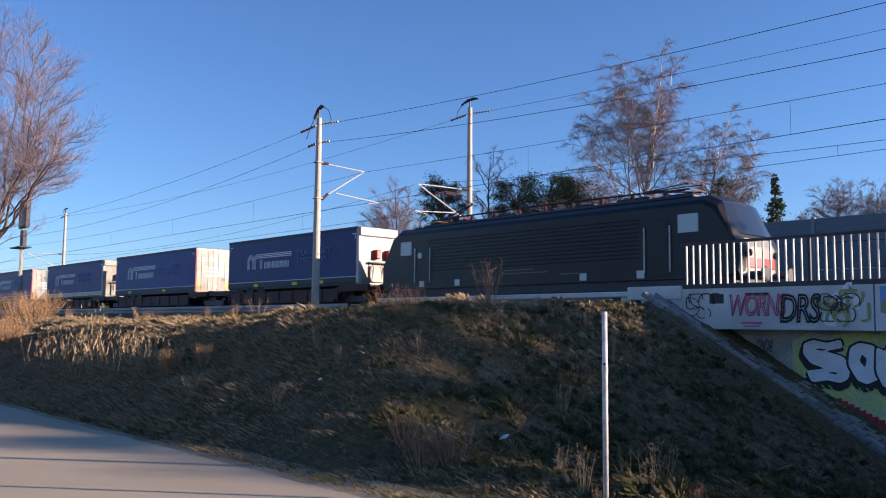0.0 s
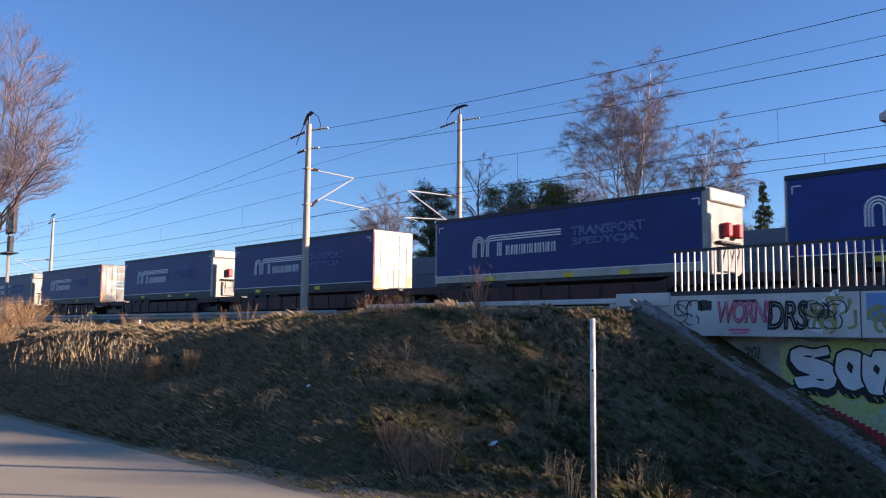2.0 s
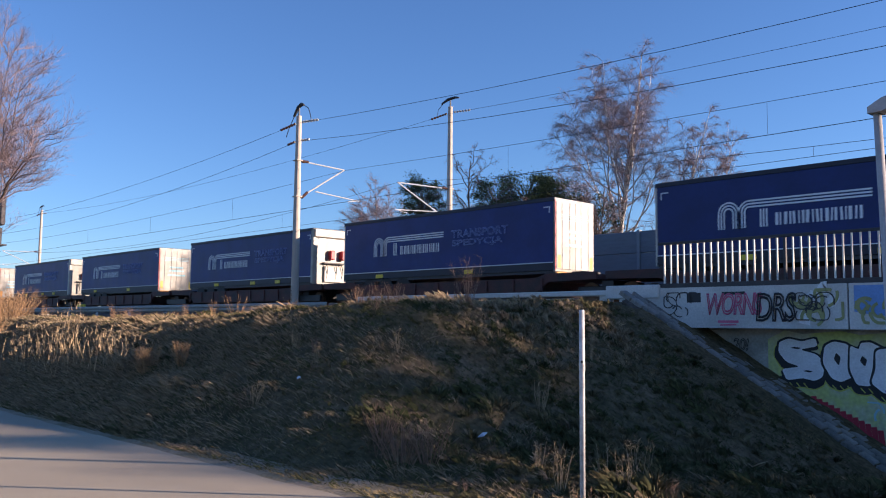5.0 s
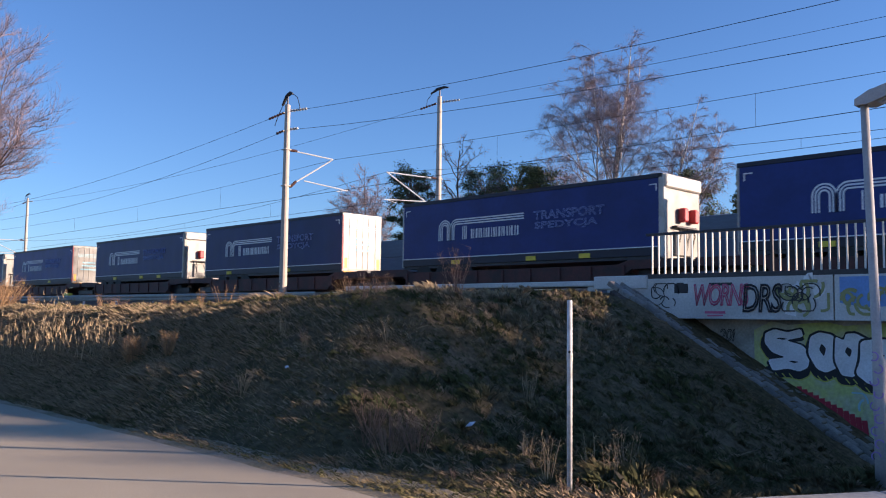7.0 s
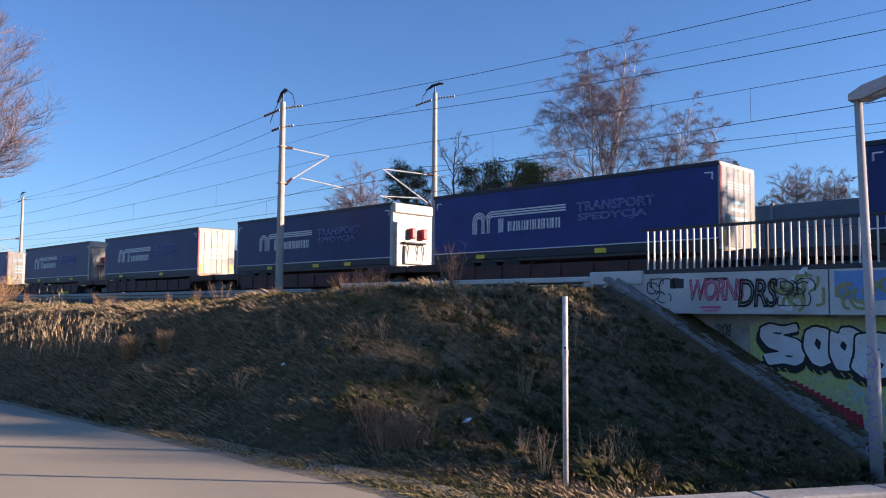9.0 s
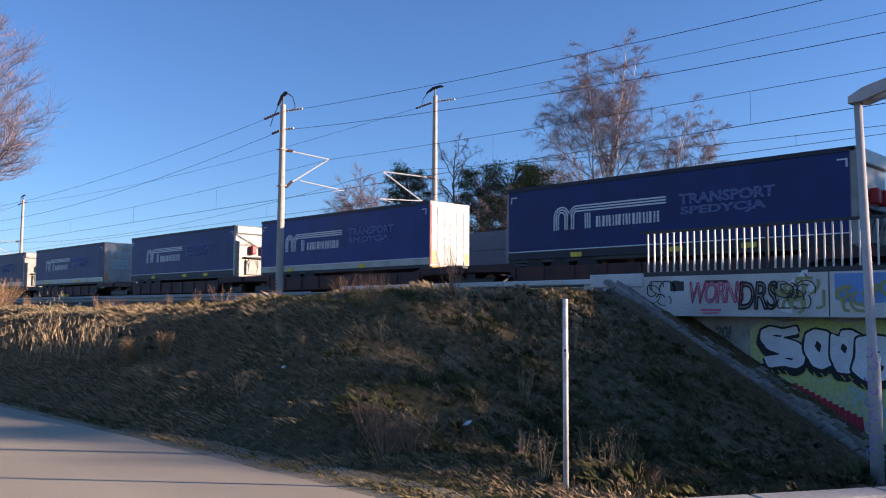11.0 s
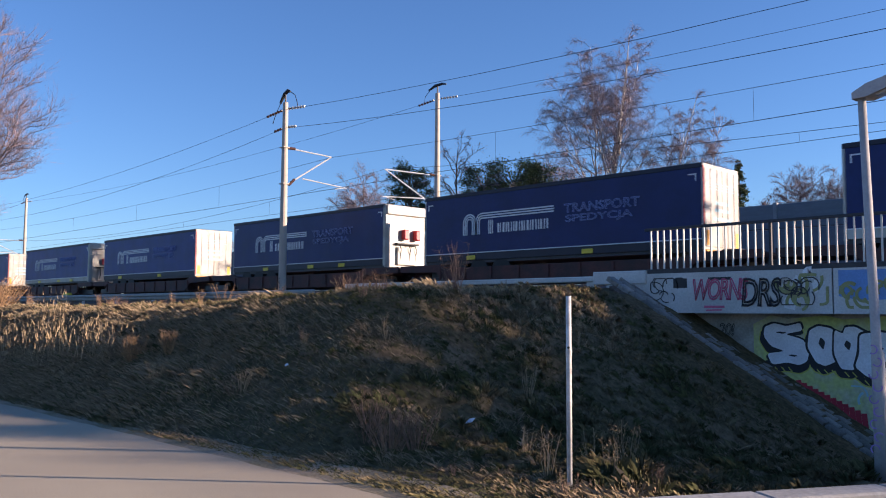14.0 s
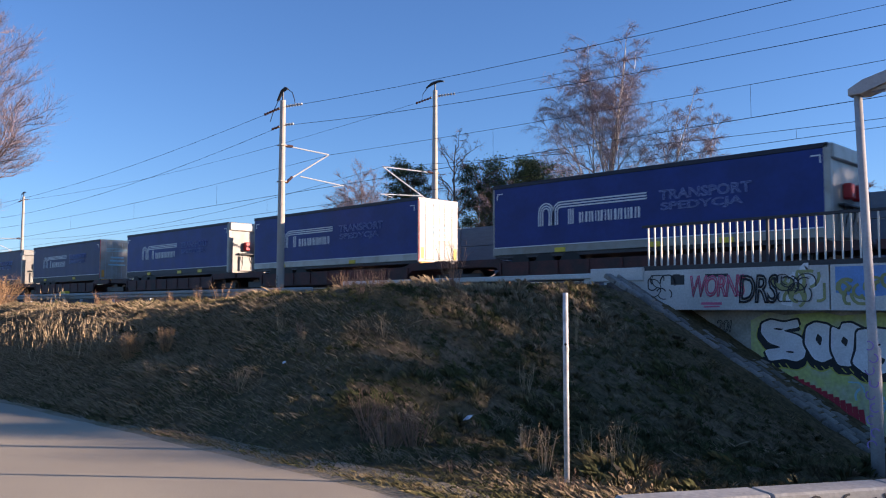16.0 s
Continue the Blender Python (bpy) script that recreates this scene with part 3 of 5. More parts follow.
    for r, (x, w, z) in enumerate(((-11.2, 1.6, 1.55), (-11.2, 2.4, 1.42), (-8.2, 0.9, 1.3))):
        p.box(x, x + w, -1.515, -1.5, z, z + 0.04)
    part("inscription_bars", p, M_INSCRIPTION, t)
    part("side_emblem", Form().tube([(-16.6, -1.52, 2.5), (-16.6, -1.49, 2.5)], 0.15, 12), M_PALEGLASS, t)
    for x in (-4.2, -15.4):
        bogie = part("bogie", Form().box(x - 1.9, x + 1.9, -1.3, -1.15, 0.4, 0.8, bevel=0.05).box(x - 1.9, x + 1.9, 1.15, 1.3, 0.4, 0.8, bevel=0.05), M_STEELDARK, t)
        for dx in (-1.45, 1.45):
            for s in (-1, 1):
                f = Form()
                wheel(f, x + dx, s * 0.77, 0.62, 0.62, 0.14)
                part("wheel", f, M_STEELDARK, bogie)
    part("roof_deck", Form().box(-17.0, -2.6, -0.95, 0.95, 3.86, 4.0, bevel=0.04), M_STEELDARK, t)
    for i in range(9):
        x = -15.6 + i * 1.45
        part("roof_insulator", Form().tube([(x, -0.5, 4.0), (x, -0.5, 4.12), (x, -0.5, 4.13), (x, -0.5, 4.3)], [0.1, 0.06, 0.11, 0.05], 8), M_INSULATOR, t)
    part("roof_busbar", Form().tube([(-15.8, -0.5, 4.28), (-10, -0.5, 4.33), (-4.0, -0.5, 4.28)], 0.04, 6), M_WAGON, t)
    for i, x in enumerate((-13.2, -9.0, -6.4)):
        part("roof_box", Form().box(x, x + 1.5, -0.2, 0.8, 3.98, 4.22, bevel=0.05), M_STEELDARK, t)

    def pantograph(x, lift, d):
        z = 4.25
        pt = part("pantograph", Form().tube([(x - 0.9, -0.5, z), (x + 0.9, -0.5, z), (x + 0.9, 0.5, z), (x - 0.9, 0.5, z), (x - 0.9, -0.45, z)], 0.035, 6), M_WAGON, t, "raised pantograph" if lift > 0.3 else "folded pantograph")
        knee = (x + d * 1.3, 0, z + 0.15 + lift * 0.45)
        head = (x - d * (0.3 if lift > 0.3 else 0.9), 0, z + 0.2 + lift)
        for s in (-0.3, 0.3):
            part("lower_arm", Form().tube([(x - d * 0.6, s, z), knee], 0.03, 6), M_WAGON, pt)
            part("upper_arm", Form().tube([knee, (head[0], s * 1.3, head[2])], 0.02, 6), M_WAGON, pt)
        for q in (-0.2, 0.2):
            part("contact_strip", Form().tube([(head[0] + q, -0.95, head[2] - 0.15), (head[0] + q, -0.6, head[2] + 0.03), (head[0] + q, 0.6, head[2] + 0.03), (head[0] + q, 0.95, head[2] - 0.15)], 0.025, 6), M_WAGON, pt)

    pantograph(-15.9, 1.1, 1)
    pantograph(-3.9, 0.05, -1)
    return t


# ---- the train ----
def build_train():
    for w, width in (("TRANSPORT", 3.35), ("SPEDYCJA", 3.0)):
        me = fit_text(letters(w, 0.5, 0.012, 0.0), width, 0.36)
        me.name = "word_" + w
        me.materials.clear()
        me.materials.append(M_PRINTBLUE)
    loco = build_loco()
    train = [(loco, -13.1)]
    wagon = build_wagon()
    kinds = {(k, b): build_trailer(k, b, True) for k in ("bulkhead", "doors") for b in (False, True)}
    used = set()
    for m in range(16):
        x = -34.75 - 34.4 * m
        w = wagon if m == 0 else copy_thing(wagon, Matrix.Identity(4))
        train.append((w, x))
        for k, dx in (("bulkhead", 0.0), ("doors", -18.1)):
            key = (k, (m in (1, 10, 12) and k == "bulkhead") or (m in (8, 9, 12) and k == "doors"))
            tr = kinds[key] if key not in used else copy_thing(kinds[key], Matrix.Identity(4))
            used.add(key)
            train.append((tr, x + dx))
    return train


RUN = [(0.0, 0.0), (0.5, 13.5), (1.0, 26.26), (1.5, 39.95), (2.0, 54.6), (2.5, 68.25), (3.0, 82.0), (3.5, 94.7), (4.0, 108.3), (6.5, 176.8), (7.0, 191.38), (7.5, 205.1),
       (8.0, 217.93), (8.5, 231.6), (9.0, 246.17), (11.5, 314.67), (12.0, 328.4), (12.5, 342.05), (13.0, 354.83), (13.5, 368.52), (14.0, 383.05), (14.5, 396.8), (15.0, 410.55), (15.5, 423.35), (16.0, 437.98)]


def motions():
    for ob, x in TRAIN:
        walk(ob, [(t, pose(x + s, TRACK_1, RAIL_Z)) for t, s in RUN])


# ---- masts and wires ----
MAST_X = (-104.8, -35.5, 33.8)


def build_mast(y, side):
    """side +1: the arm reaches towards +y. Origin at the foot."""
    near = side > 0
    top = 12.08 if near else 14.6
    foot = 1.75
    m = thing("catenary_mast", pose(0, y, foot), "tapered pale concrete overhead-line mast with steel arm", "mast", "masts along the railway")
    part("pole", Form().tube([(0, 0, -0.4), (0, 0, (top - foot) * 0.5), (0, 0, top - foot)], [0.21, 0.175, 0.135], 14), M_MAST, m, smooth=False)
    part("pole_cap", Form().tube([(0, 0, top - foot), (0, 0, top - foot + 0.42)], [0.05, 0.04], 6), M_STEELDARK, m)
    h = top - foot
    if near:
        part("cross_arm", Form().tube([(-0.45, 0, h + 0.05), (-0.1, 0, h + 0.46), (0.2, 0, h + 0.58), (0.42, 0, h + 0.5)], [0.07, 0.1, 0.1, 0.05], 6), M_STEELDARK, m)
        part("jumper", Form().tube([(0.4, 0.05, h + 0.5), (0.75, 0.05, h + 0.28), (0.95, 0.05, h - 0.15), (1.0, 0.05, h - 0.36)], 0.02, 5), M_WIRE, m)
        part("jumper", Form().tube([(-0.3, 0.05, h + 0.3), (-0.9, 0.05, h - 0.4), (-1.2, 0.05, h - 0.9)], 0.02, 5), M_WIRE, m)
        levels = (11.72 - foot, 10.78 - foot)
    else:
        part("cross_arm", Form().tube([(-0.75, 0, h + 0.3), (-0.2, 0, h + 0.48), (0.4, 0, h + 0.5), (0.75, 0, h + 0.42)], [0.05, 0.09, 0.08, 0.04], 6), M_STEELDARK, m)
        part("jumper", Form().tube([(-0.7, 0.05, h + 0.3), (-1.1, 0.05, h), (-1.2, 0.05, h - 0.35)], 0.02, 5), M_WIRE, m)
        levels = (14.22 - foot,)
    for z in levels:
        for d in (-1, 1):
            f = Form()
            pts, rad = [], []
            n = 6 if z > 9.5 else 3
            for i in range(n):
                x0 = d * (0.3 + i * 0.24)
                drop = -0.02 * i
                pts += [(x0, 0, z + drop), (x0 + d * 0.04, 0, z + drop), (x0 + d * 0.12, 0, z + drop), (x0 + d * 0.16, 0, z + drop)]
                rad += [0.02, 0.07, 0.07, 0.02]
            f.tube(pts, rad, 8)
            part("insulator_string", f, M_GLASSY if d > 0 else M_INSULATOR, m)
    up, dy = (9.68 - foot, 2.94) if near else (9.5 - foot, -4.1)
    s = 1 if near else -1
    knee = (0.0, dy, up)
    part("top_tube", Form().tube([(0, 0.2 * s, up + 0.1), knee], 0.034, 6), M_ARM, m)
    part("diagonal_tube", Form().tube([(0, 0.2 * s, up - 1.75), knee], 0.039, 6), M_ARM, m)
    start, end = (1.11, 3.97) if near else (-1.0, -4.25)
    part("registration_arm", Form().tube([(0, start, up - 1.36), (0, end, up - 1.56)], 0.031, 6), M_ARM, m)
    part("steady_arm", Form().tube([(0, end * 0.97, up - 1.55), (0.05, end * 0.8, up - 1.68)], 0.022, 6), M_ARM, m)
    for z in (up + 0.1, up - 1.75):
        part("arm_insulator", Form().tube([(0, 0.14 * s, z), (0, 0.3 * s, z), (0, 0.62 * s, z + (0.02 if z > up else 0.3))], [0.05, 0.08, 0.07], 8), M_INSULATOR, m)
        part("clamp", Form().box(-0.19, 0.19, -0.19, 0.19, z - 0.03, z + 0.03, bevel=0.02), M_MAST, m)
    if near:
        f = Form()
        for k in range(3):
            ribbon(f, arc(0.0, 0.9 + 0.22 * k, 0.09, 20, 330, 10), 0.03, -0.21)
        part("scrawl", f, PAINT["black"], m)
    return m


def span(y, z0, sag, radius, xs=MAST_X):
    f = Form()
    ends = [-174.1] + list(xs) + [103.1]
    pts = []
    for a, b in zip(ends, ends[1:]):
        for i in range(16):
            q = i / 16
            pts.append((a + (b - a) * q, y, z0 - sag * 4 * q * (1 - q)))
    pts.append((ends[-1], y, z0))
    f.tube(pts, radius, 4)
    return f


def build_overhead():
    for y, side in ((24.0, 1), (34.8, -1)):
        first = build_mast(y, side)
        first.matrix_basis = pose(MAST_X[1], y, 1.75)
        for x in (MAST_X[0], MAST_X[2]):
            copy_thing(first, pose(x, y, 1.75))
    for y, z, sag, r, lab in ((24.0, 11.72, 1.28, 0.0105, "feeder"), (24.0, 10.78, 1.64, 0.0105, "feeder"), (34.8, 14.2, 0.87, 0.010, "feeder"),
                              (27.0, 9.68, 0.64, 0.009, "messenger"), (27.0, 7.98, 0.0, 0.012, "contact"), (30.7, 9.5, 1.5, 0.010, "messenger"), (30.7, 7.8, 0.0, 0.010, "contact")):
        solid("overhead_wire", span(y, z, sag, r), M_WIRE, "thin dark overhead " + lab + " wire above the railway", "wire", "overhead wires")
    for yc, top, low, sag in ((27.0, 9.68, 7.98, 0.64), (30.7, 9.5, 7.8, 1.5)):
        d = thing("dropper_wires", pose(0, yc, 0), "thin vertical dropper wires of the overhead line", "wire", "overhead wires")
        for k, (a, b) in enumerate(zip(MAST_X, MAST_X[1:])):
            for i in range(1, 6):
                q = i / 6
                x = a + (b - a) * q
                part("dropper", Form().tube([(x, 0, low), (x, 0, top - sag * 4 * q * (1 - q))], 0.006, 4), M_WIRE, d)


# ---- signal, barrier, guard rail, posts ----
def build_signal():
    s = thing("railway_signal", pose(-83.6, 24.0, 1.8), "dark railway signal on a lattice post beside the track", "signal")
    part("post", Form().box(-0.13, 0.13, -0.13, 0.13, -0.4, 8.6, bevel=0.02), M_GUARD, s)
    part("signal_box", Form().box(-0.2, 1.75, -0.35, 0.1, 8.3, 10.9, bevel=0.08), M_STEELDARK, s)
    part("lower_box", Form().box(0.3, 1.0, -0.3, 0.1, 6.6, 8.1, bevel=0.06), M_STEELDARK, s)
    for x in (0.45, 0.8):
        part("ladder_rail", Form().tube([(x, -0.25, 0.3), (x, -0.25, 6.8)], 0.035, 5), M_GUARD, s)
    for k in range(14):
        part("rung", Form().tube([(0.45, -0.25, 0.6 + k * 0.44), (0.8, -0.25, 0.6 + k * 0.44)], 0.02, 5), M_GUARD, s)
    part("platform", Form().box(-1.5, 1.2, -0.6, 0.5, 6.5, 6.62, bevel=0.02), M_STEELDARK, s)
    part("lower_sign", Form().box(-0.75, 0.6, -0.3, -0.22, 0.55, 1.6, bevel=0.02), M_POSTWHITE, s, "white board at the post's foot")


def build_barrier():
    b = thing("noise_barrier", pose(0, 38.0, 2.2), "grey noise barrier of stacked panels behind the tracks", "noise barrier")
    post = Form().box(-0.09, 0.09, -0.12, 0.12, -0.4, 4.4, bevel=0.015).mesh("post", M_BARRIERPOST)
    panel = Form()
    for k in range(4):
        z = -0.3 + k * 1.165
        rows = []
        for q, yy in ((0, 0), (0.03, -0.05), (0.5, -0.06), (1.12, -0.05), (1.155, 0)):
            rows.append([(0.1, yy, z + q), (3.9, yy, z + q), (3.9, 0.08, z + q), (0.1, 0.08, z + q)])
        panel.loft(rows)
    pm = panel.mesh("panel", M_BARRIER)
    for i in range(-19, 22):
        o = new("post", post)
        o.parent, o.location = b, (i * 4.0 - 0.5, 0, 0)
        o = new("panel", pm)
        o.parent, o.location = b, (i * 4.0 - 0.5, 0, 0)


def build_roadside():
    g = thing("guard_rail", pose(0, 18.0, 1.75), "grey steel guard rail along the embankment crown", "guard rail")
    prof = [(0, 0.28), (-0.05, 0.33), (-0.05, 0.39), (0, 0.43), (-0.05, 0.47), (-0.05, 0.54), (0, 0.59), (0.012, 0.59), (0.012, 0.28)]
    part("beam", Form().loft([[(x, y, z) for y, z in prof] for x in (-120, -80, -50, -24.6)]), M_GUARD, g)
    for i in range(24):
        x = -25.2 - i * 4
        part("post", Form().box(x - 0.05, x + 0.05, 0.02, 0.12, -0.6, 0.58), M_STEEL, g)
    k = thing("marker_box", pose(-48.5, 18.4, 1.6), "small yellow marker box on a short post", "marker")
    part("box", Form().box(-0.35, 0.35, -0.05, 0.2, 0.62, 0.9, bevel=0.02), M_YELLOW, k)
    part("post", Form().box(-0.05, 0.05, 0.03, 0.12, -0.3, 0.62), M_STEEL, k)
    d = thing("delineator_post", pose(-33.5, 11.5, 1.45), "short white plastic delineator post in the grass", "post")
    part("body", Form().loft([[(-0.06, -0.05, -0.2), (0.06, -0.05, -0.2), (0.04, 0.05, -0.2), (-0.04, 0.05, -0.2)], [(-0.06, -0.05, 0.33), (0.06, -0.05, 0.33), (0.04, 0.05, 0.38), (-0.04, 0.05, 0.38)]]), M_POSTWHITE, d)
    p = thing("white_post", pose(-4.68, 6.27, 0.0), "weathered white steel pipe post in the grass", "post")
    part("pipe", Form().tube([(0, 0, -0.4), (0, 0, 1.1), (0.0, 0, 1.73)], [0.025, 0.025, 0.0245], 14), M_POSTWHITE, p, smooth=True)
    part("cap", Form().tube([(0, 0, 1.73), (0, 0, 1.74)], [0.025, 0.021], 14), M_STEEL, p)
    part("clamp_band", Form().tube([(0, 0, 1.19), (0, 0, 1.25)], 0.028, 14), M_POSTWHITE, p)
    part("clamp_bolt", Form().tube([(0.02, -0.03, 1.27), (0.03, -0.045, 1.27)], 0.012, 8), M_BLACK, p)
    l = thing("street_lamp", pose(-3.17, 9.6, -0.13), "grey street lamp post with curved flat head", "street lamp")
    part("pole", Form().tube([(0.05, 0, -0.3), (0.05, 0, 1.3), (0.04, 0, 1.34), (-0.03, 0, 4.08)], [0.068, 0.066, 0.05, 0.042], 16), M_LAMPGREY, l, smooth=True)
    part("head", Form().loft([[(-0.11, -0.07, 4.05), (-0.11, 0.07, 4.05), (-0.11, 0.07, 4.12), (-0.11, -0.07, 4.12)],
                              [(0.05, -0.13, 4.04), (0.05, 0.13, 4.04), (0.05, 0.11, 4.19), (0.05, -0.11, 4.19)],
                              [(0.4, -0.15, 4.14), (0.4, 0.15, 4.14), (0.4, 0.13, 4.27), (0.4, -0.13, 4.27)],
                              [(0.8, -0.1, 4.24), (0.8, 0.1, 4.24), (0.8, 0.09, 4.3), (0.8, -0.09, 4.3)]]), M_LAMPGREY, l)
    part("diffuser", Form().box(0.1, 0.66, -0.09, 0.09, 4.06, 4.17, bevel=0.02), M_PALEGLASS, l)
    for i in range(9):
        f = Form()
        ribbon(f, arc(0.02 + 0.04 * (i % 2), 0.3 + 0.13 * i, 0.045, 30 * i, 30 * i + 230, 8), 0.013, -0.066)
        part("scrawl", f, PAINT["violet"], l)
    # low wall of concrete blocks
    a = Vector((-3.14, 4.76, 0))
    way = Vector((1.08, 1.87, 0)).normalized()
    yaw = math.degrees(math.atan2(way.y, way.x))
    w = thing("low_wall", pose(a.x, a.y, 0, 0, 0, yaw), "low wall of pale concrete blocks with scrawled paint", "wall")
    for i in range(5):
        b = Form().box(i * 1.02, i * 1.02 + 1.01, -0.2, 0.06, -0.4, 0.375, bevel=0.015)
        part("block", b, M_BLOCK, w)
    s = Form()
    for i in range(7):
        ribbon(s, arc(1.35 + i * 0.13, 0.3 - 0.03 * (i % 2), 0.045, 40 * i, 40 * i + 250, 8), 0.014, -0.201)
    part("scrawl", s, [PAINT["black"]], w)
    s = Form()
    for i in range(4):
        ribbon(s, [(1.95 + i * 0.07, 0.24), (1.98 + i * 0.07, 0.37), (2.02 + i * 0.07, 0.26)], 0.014, -0.201)
    part("scrawl", s, [PAINT["pink"]], w)
    for x, y, r in ((-7.49, 7.94, 20), (-10.08, 6.9, 80)):
        z = ground_z(x, y)
        v = [(-0.07, -0.05, 0.05), (0.06, -0.06, 0.09), (0.08, 0.05, 0.14), (-0.05, 0.06, 0.1), (0, 0, 0.13)]
        f = Form().add(v + [(p[0], p[1], p[2] - 0.012) for p in v], [(0, 1, 4), (1, 2, 4), (2, 3, 4), (3, 0, 4), (6, 5, 9), (7, 6, 9), (8, 7, 9), (5, 8, 9)])
        o = solid("litter", f, M_LITTER, "crumpled white scrap of litter in the grass", "litter", "litter")
        o.matrix_basis = pose(x, y, z, 0, 0, r) @ Matrix.Scale(0.75 if r < 50 else 0.4, 4)


# ---- graffiti ----
def build_graffiti():
    y = 16.2
    wy = 16.85
    me = fit_text(letters("WORNS", 0.5, 0.016, 0.2, 0.85), 1.22, 0.46)
    me.materials.clear()
    me.materials.append(PAINT["pink"])
    o = new("pink_tag", me)
    o.location = (-8.85, y - 0.004, 1.83)
    tagged(o, "pink sprayed tag on the bridge beam", "graffiti", "graffiti")
    rnd = random.Random(5)

    def scrawl(name, x0, x1, z0, z1, n, width, colour, yy, label, turn=250):
        tag = thing(name, Matrix.Identity(4), label, "graffiti", "graffiti")
        for i in range(n):
            f = Form()
            cx, cz = rnd.uniform(x0, x1), rnd.uniform(z0, z1)
            r = rnd.uniform(0.25, 0.5) * (z1 - z0)
            a = rnd.uniform(0, 360)
            pts = arc(cx, cz, r, a, a + rnd.uniform(80, turn), 9)
            pts = [(min(max(px, x0 - 0.1), x1 + 0.1), min(max(pz, z0 - 0.06), z1 + 0.06)) for px, pz in pts]
            q = [pts[0]]
            for p in pts[1:]:
                if (Vector(p) - Vector(q[-1])).length > 0.02:
                    q.append(p)
            if len(q) > 1:
                ribbon(f, q, width * rnd.uniform(0.7, 1.2), yy - 0.0015 * i * 0.3)
                part("stroke", f, PAINT[colour], tag)

    for x0, x1, z0, z1 in ((-9.3, -8.98, 2.1, 2.3), (-8.5, -8.0, 2.25, 2.31)):
        blank = Form()
        ribbon(blank, [(x0, (z0 + z1) / 2), (x1, (z0 + z1) / 2)], z1 - z0, y)
        solid("black_block", blank, PAINT["black"], "faded black painted block on the beam", "graffiti", "graffiti")
    ul = Form()
    ribbon(ul, [(-8.6, 1.7), (-8.15, 1.7)], 0.05, y)
    ribbon(ul, [(-8.55, 1.63), (-8.2, 1.64)], 0.03, y)
    solid("pink_underline", ul, PAINT["pink"], "two pink strokes under the tag", "graffiti", "graffiti")
    scrawl("black_tag", -9.75, -9.15, 1.85, 2.25, 9, 0.025, "black", y, "thin black scribbled tag on the bridge beam")
    for word, name, x, z, w, h, r, yy, label in (("DRS", "bold_black_tag", -7.78, 1.7, 0.82, 0.58, 0.015, y - 0.02, "bold black sprayed tag on the bridge beam"), ("20!", "small_black_tag", -8.62, 1.1, 0.36, 0.26, 0.012, wy - 0.004, "small black tag on the underpass wall")):
        tag_mesh = fit_text(letters(word, 0.5, r, 0.15, 0.9), w, h)
        tag_mesh.materials.clear()
        tag_mesh.materials.append(PAINT["black"])
        o = new(name, tag_mesh)
        o.location = (x, yy, z)
        tagged(o, label, "graffiti", "graffiti")
    scrawl("white_blots", -7.0, -6.2, 1.68, 2.3, 5, 0.2, "white", y, "white paint blots on the bridge beam", 60)
    scrawl("olive_tag", -7.0, -6.2, 1.7, 2.25, 12, 0.06, "olive", y - 0.008, "olive sprayed letters on the bridge beam", 200)
    scrawl("fine_black_tag", -6.95, -6.35, 1.8, 2.2, 14, 0.022, "black", y - 0.016, "fine black scribble over olive paint")
    blue = Form()
    rows = [[(x, y - 0.003, 1.85 + 0.05 * math.sin(x * 5)), (x, y - 0.003, 2.38)] for x in (-5.9, -5.5, -5.1, -4.6, -4.0)]
    blue.loft(rows, caps=False, closed=False)
    solid("blue_patch", blue, PAINT["blue"], "sky blue sprayed ground on the bridge beam", "graffiti", "graffiti")
    scrawl("green_tag", -5.8, -4.9, 1.75, 2.15, 11, 0.06, "olive", y - 0.006, "olive green tag on blue ground", 180)
    # large silver piece on lime ground
    g = Form()
    rows = []
    for i in range(16):
        x = -7.85 + i * 0.36
        top = 1.5 + 0.04 * math.sin(i * 2.1)
        rows.append([(x, wy - 0.004, -1.0 if i > 0 else 0.6), (x, wy - 0.004, 0.4 + 0.1 * math.sin(i)), (x, wy - 0.004, top if i > 0 else 1.35)])
    g.loft(rows, caps=False, closed=False)
    solid("lime_ground", g, PAINT["lime"], "lime green sprayed ground behind silver letters", "graffiti", "graffiti")

    def blob(outline, x, z, grow, yy, shift=(0, 0)):
        """A drawn outline on a tenth-metre grid, grown about its middle and rounded, as a thin coat of paint."""
        mx = sum(p[0] for p in outline) / len(outline)
        mz = sum(p[1] for p in outline) / len(outline)
        pts = []
        for p in outline:
            d = Vector((p[0] - mx, p[1] - mz))
            d += d.normalized() * grow * 10
            pts.append(Vector((mx + d.x + shift[0], mz + d.y + shift[1])))
        for k in range(2):
            pts = [a.lerp(b, q) for a, b in zip(pts, pts[1:] + pts[:1]) for q in (0.14, 0.86)]
        return Form().plate([(x + p.x * 0.096, z + p.y * 0.079) for p in pts], 0.002, Matrix.Translation((0, yy, 0)) @ Matrix.Rotation(radians(90), 4, "X"))

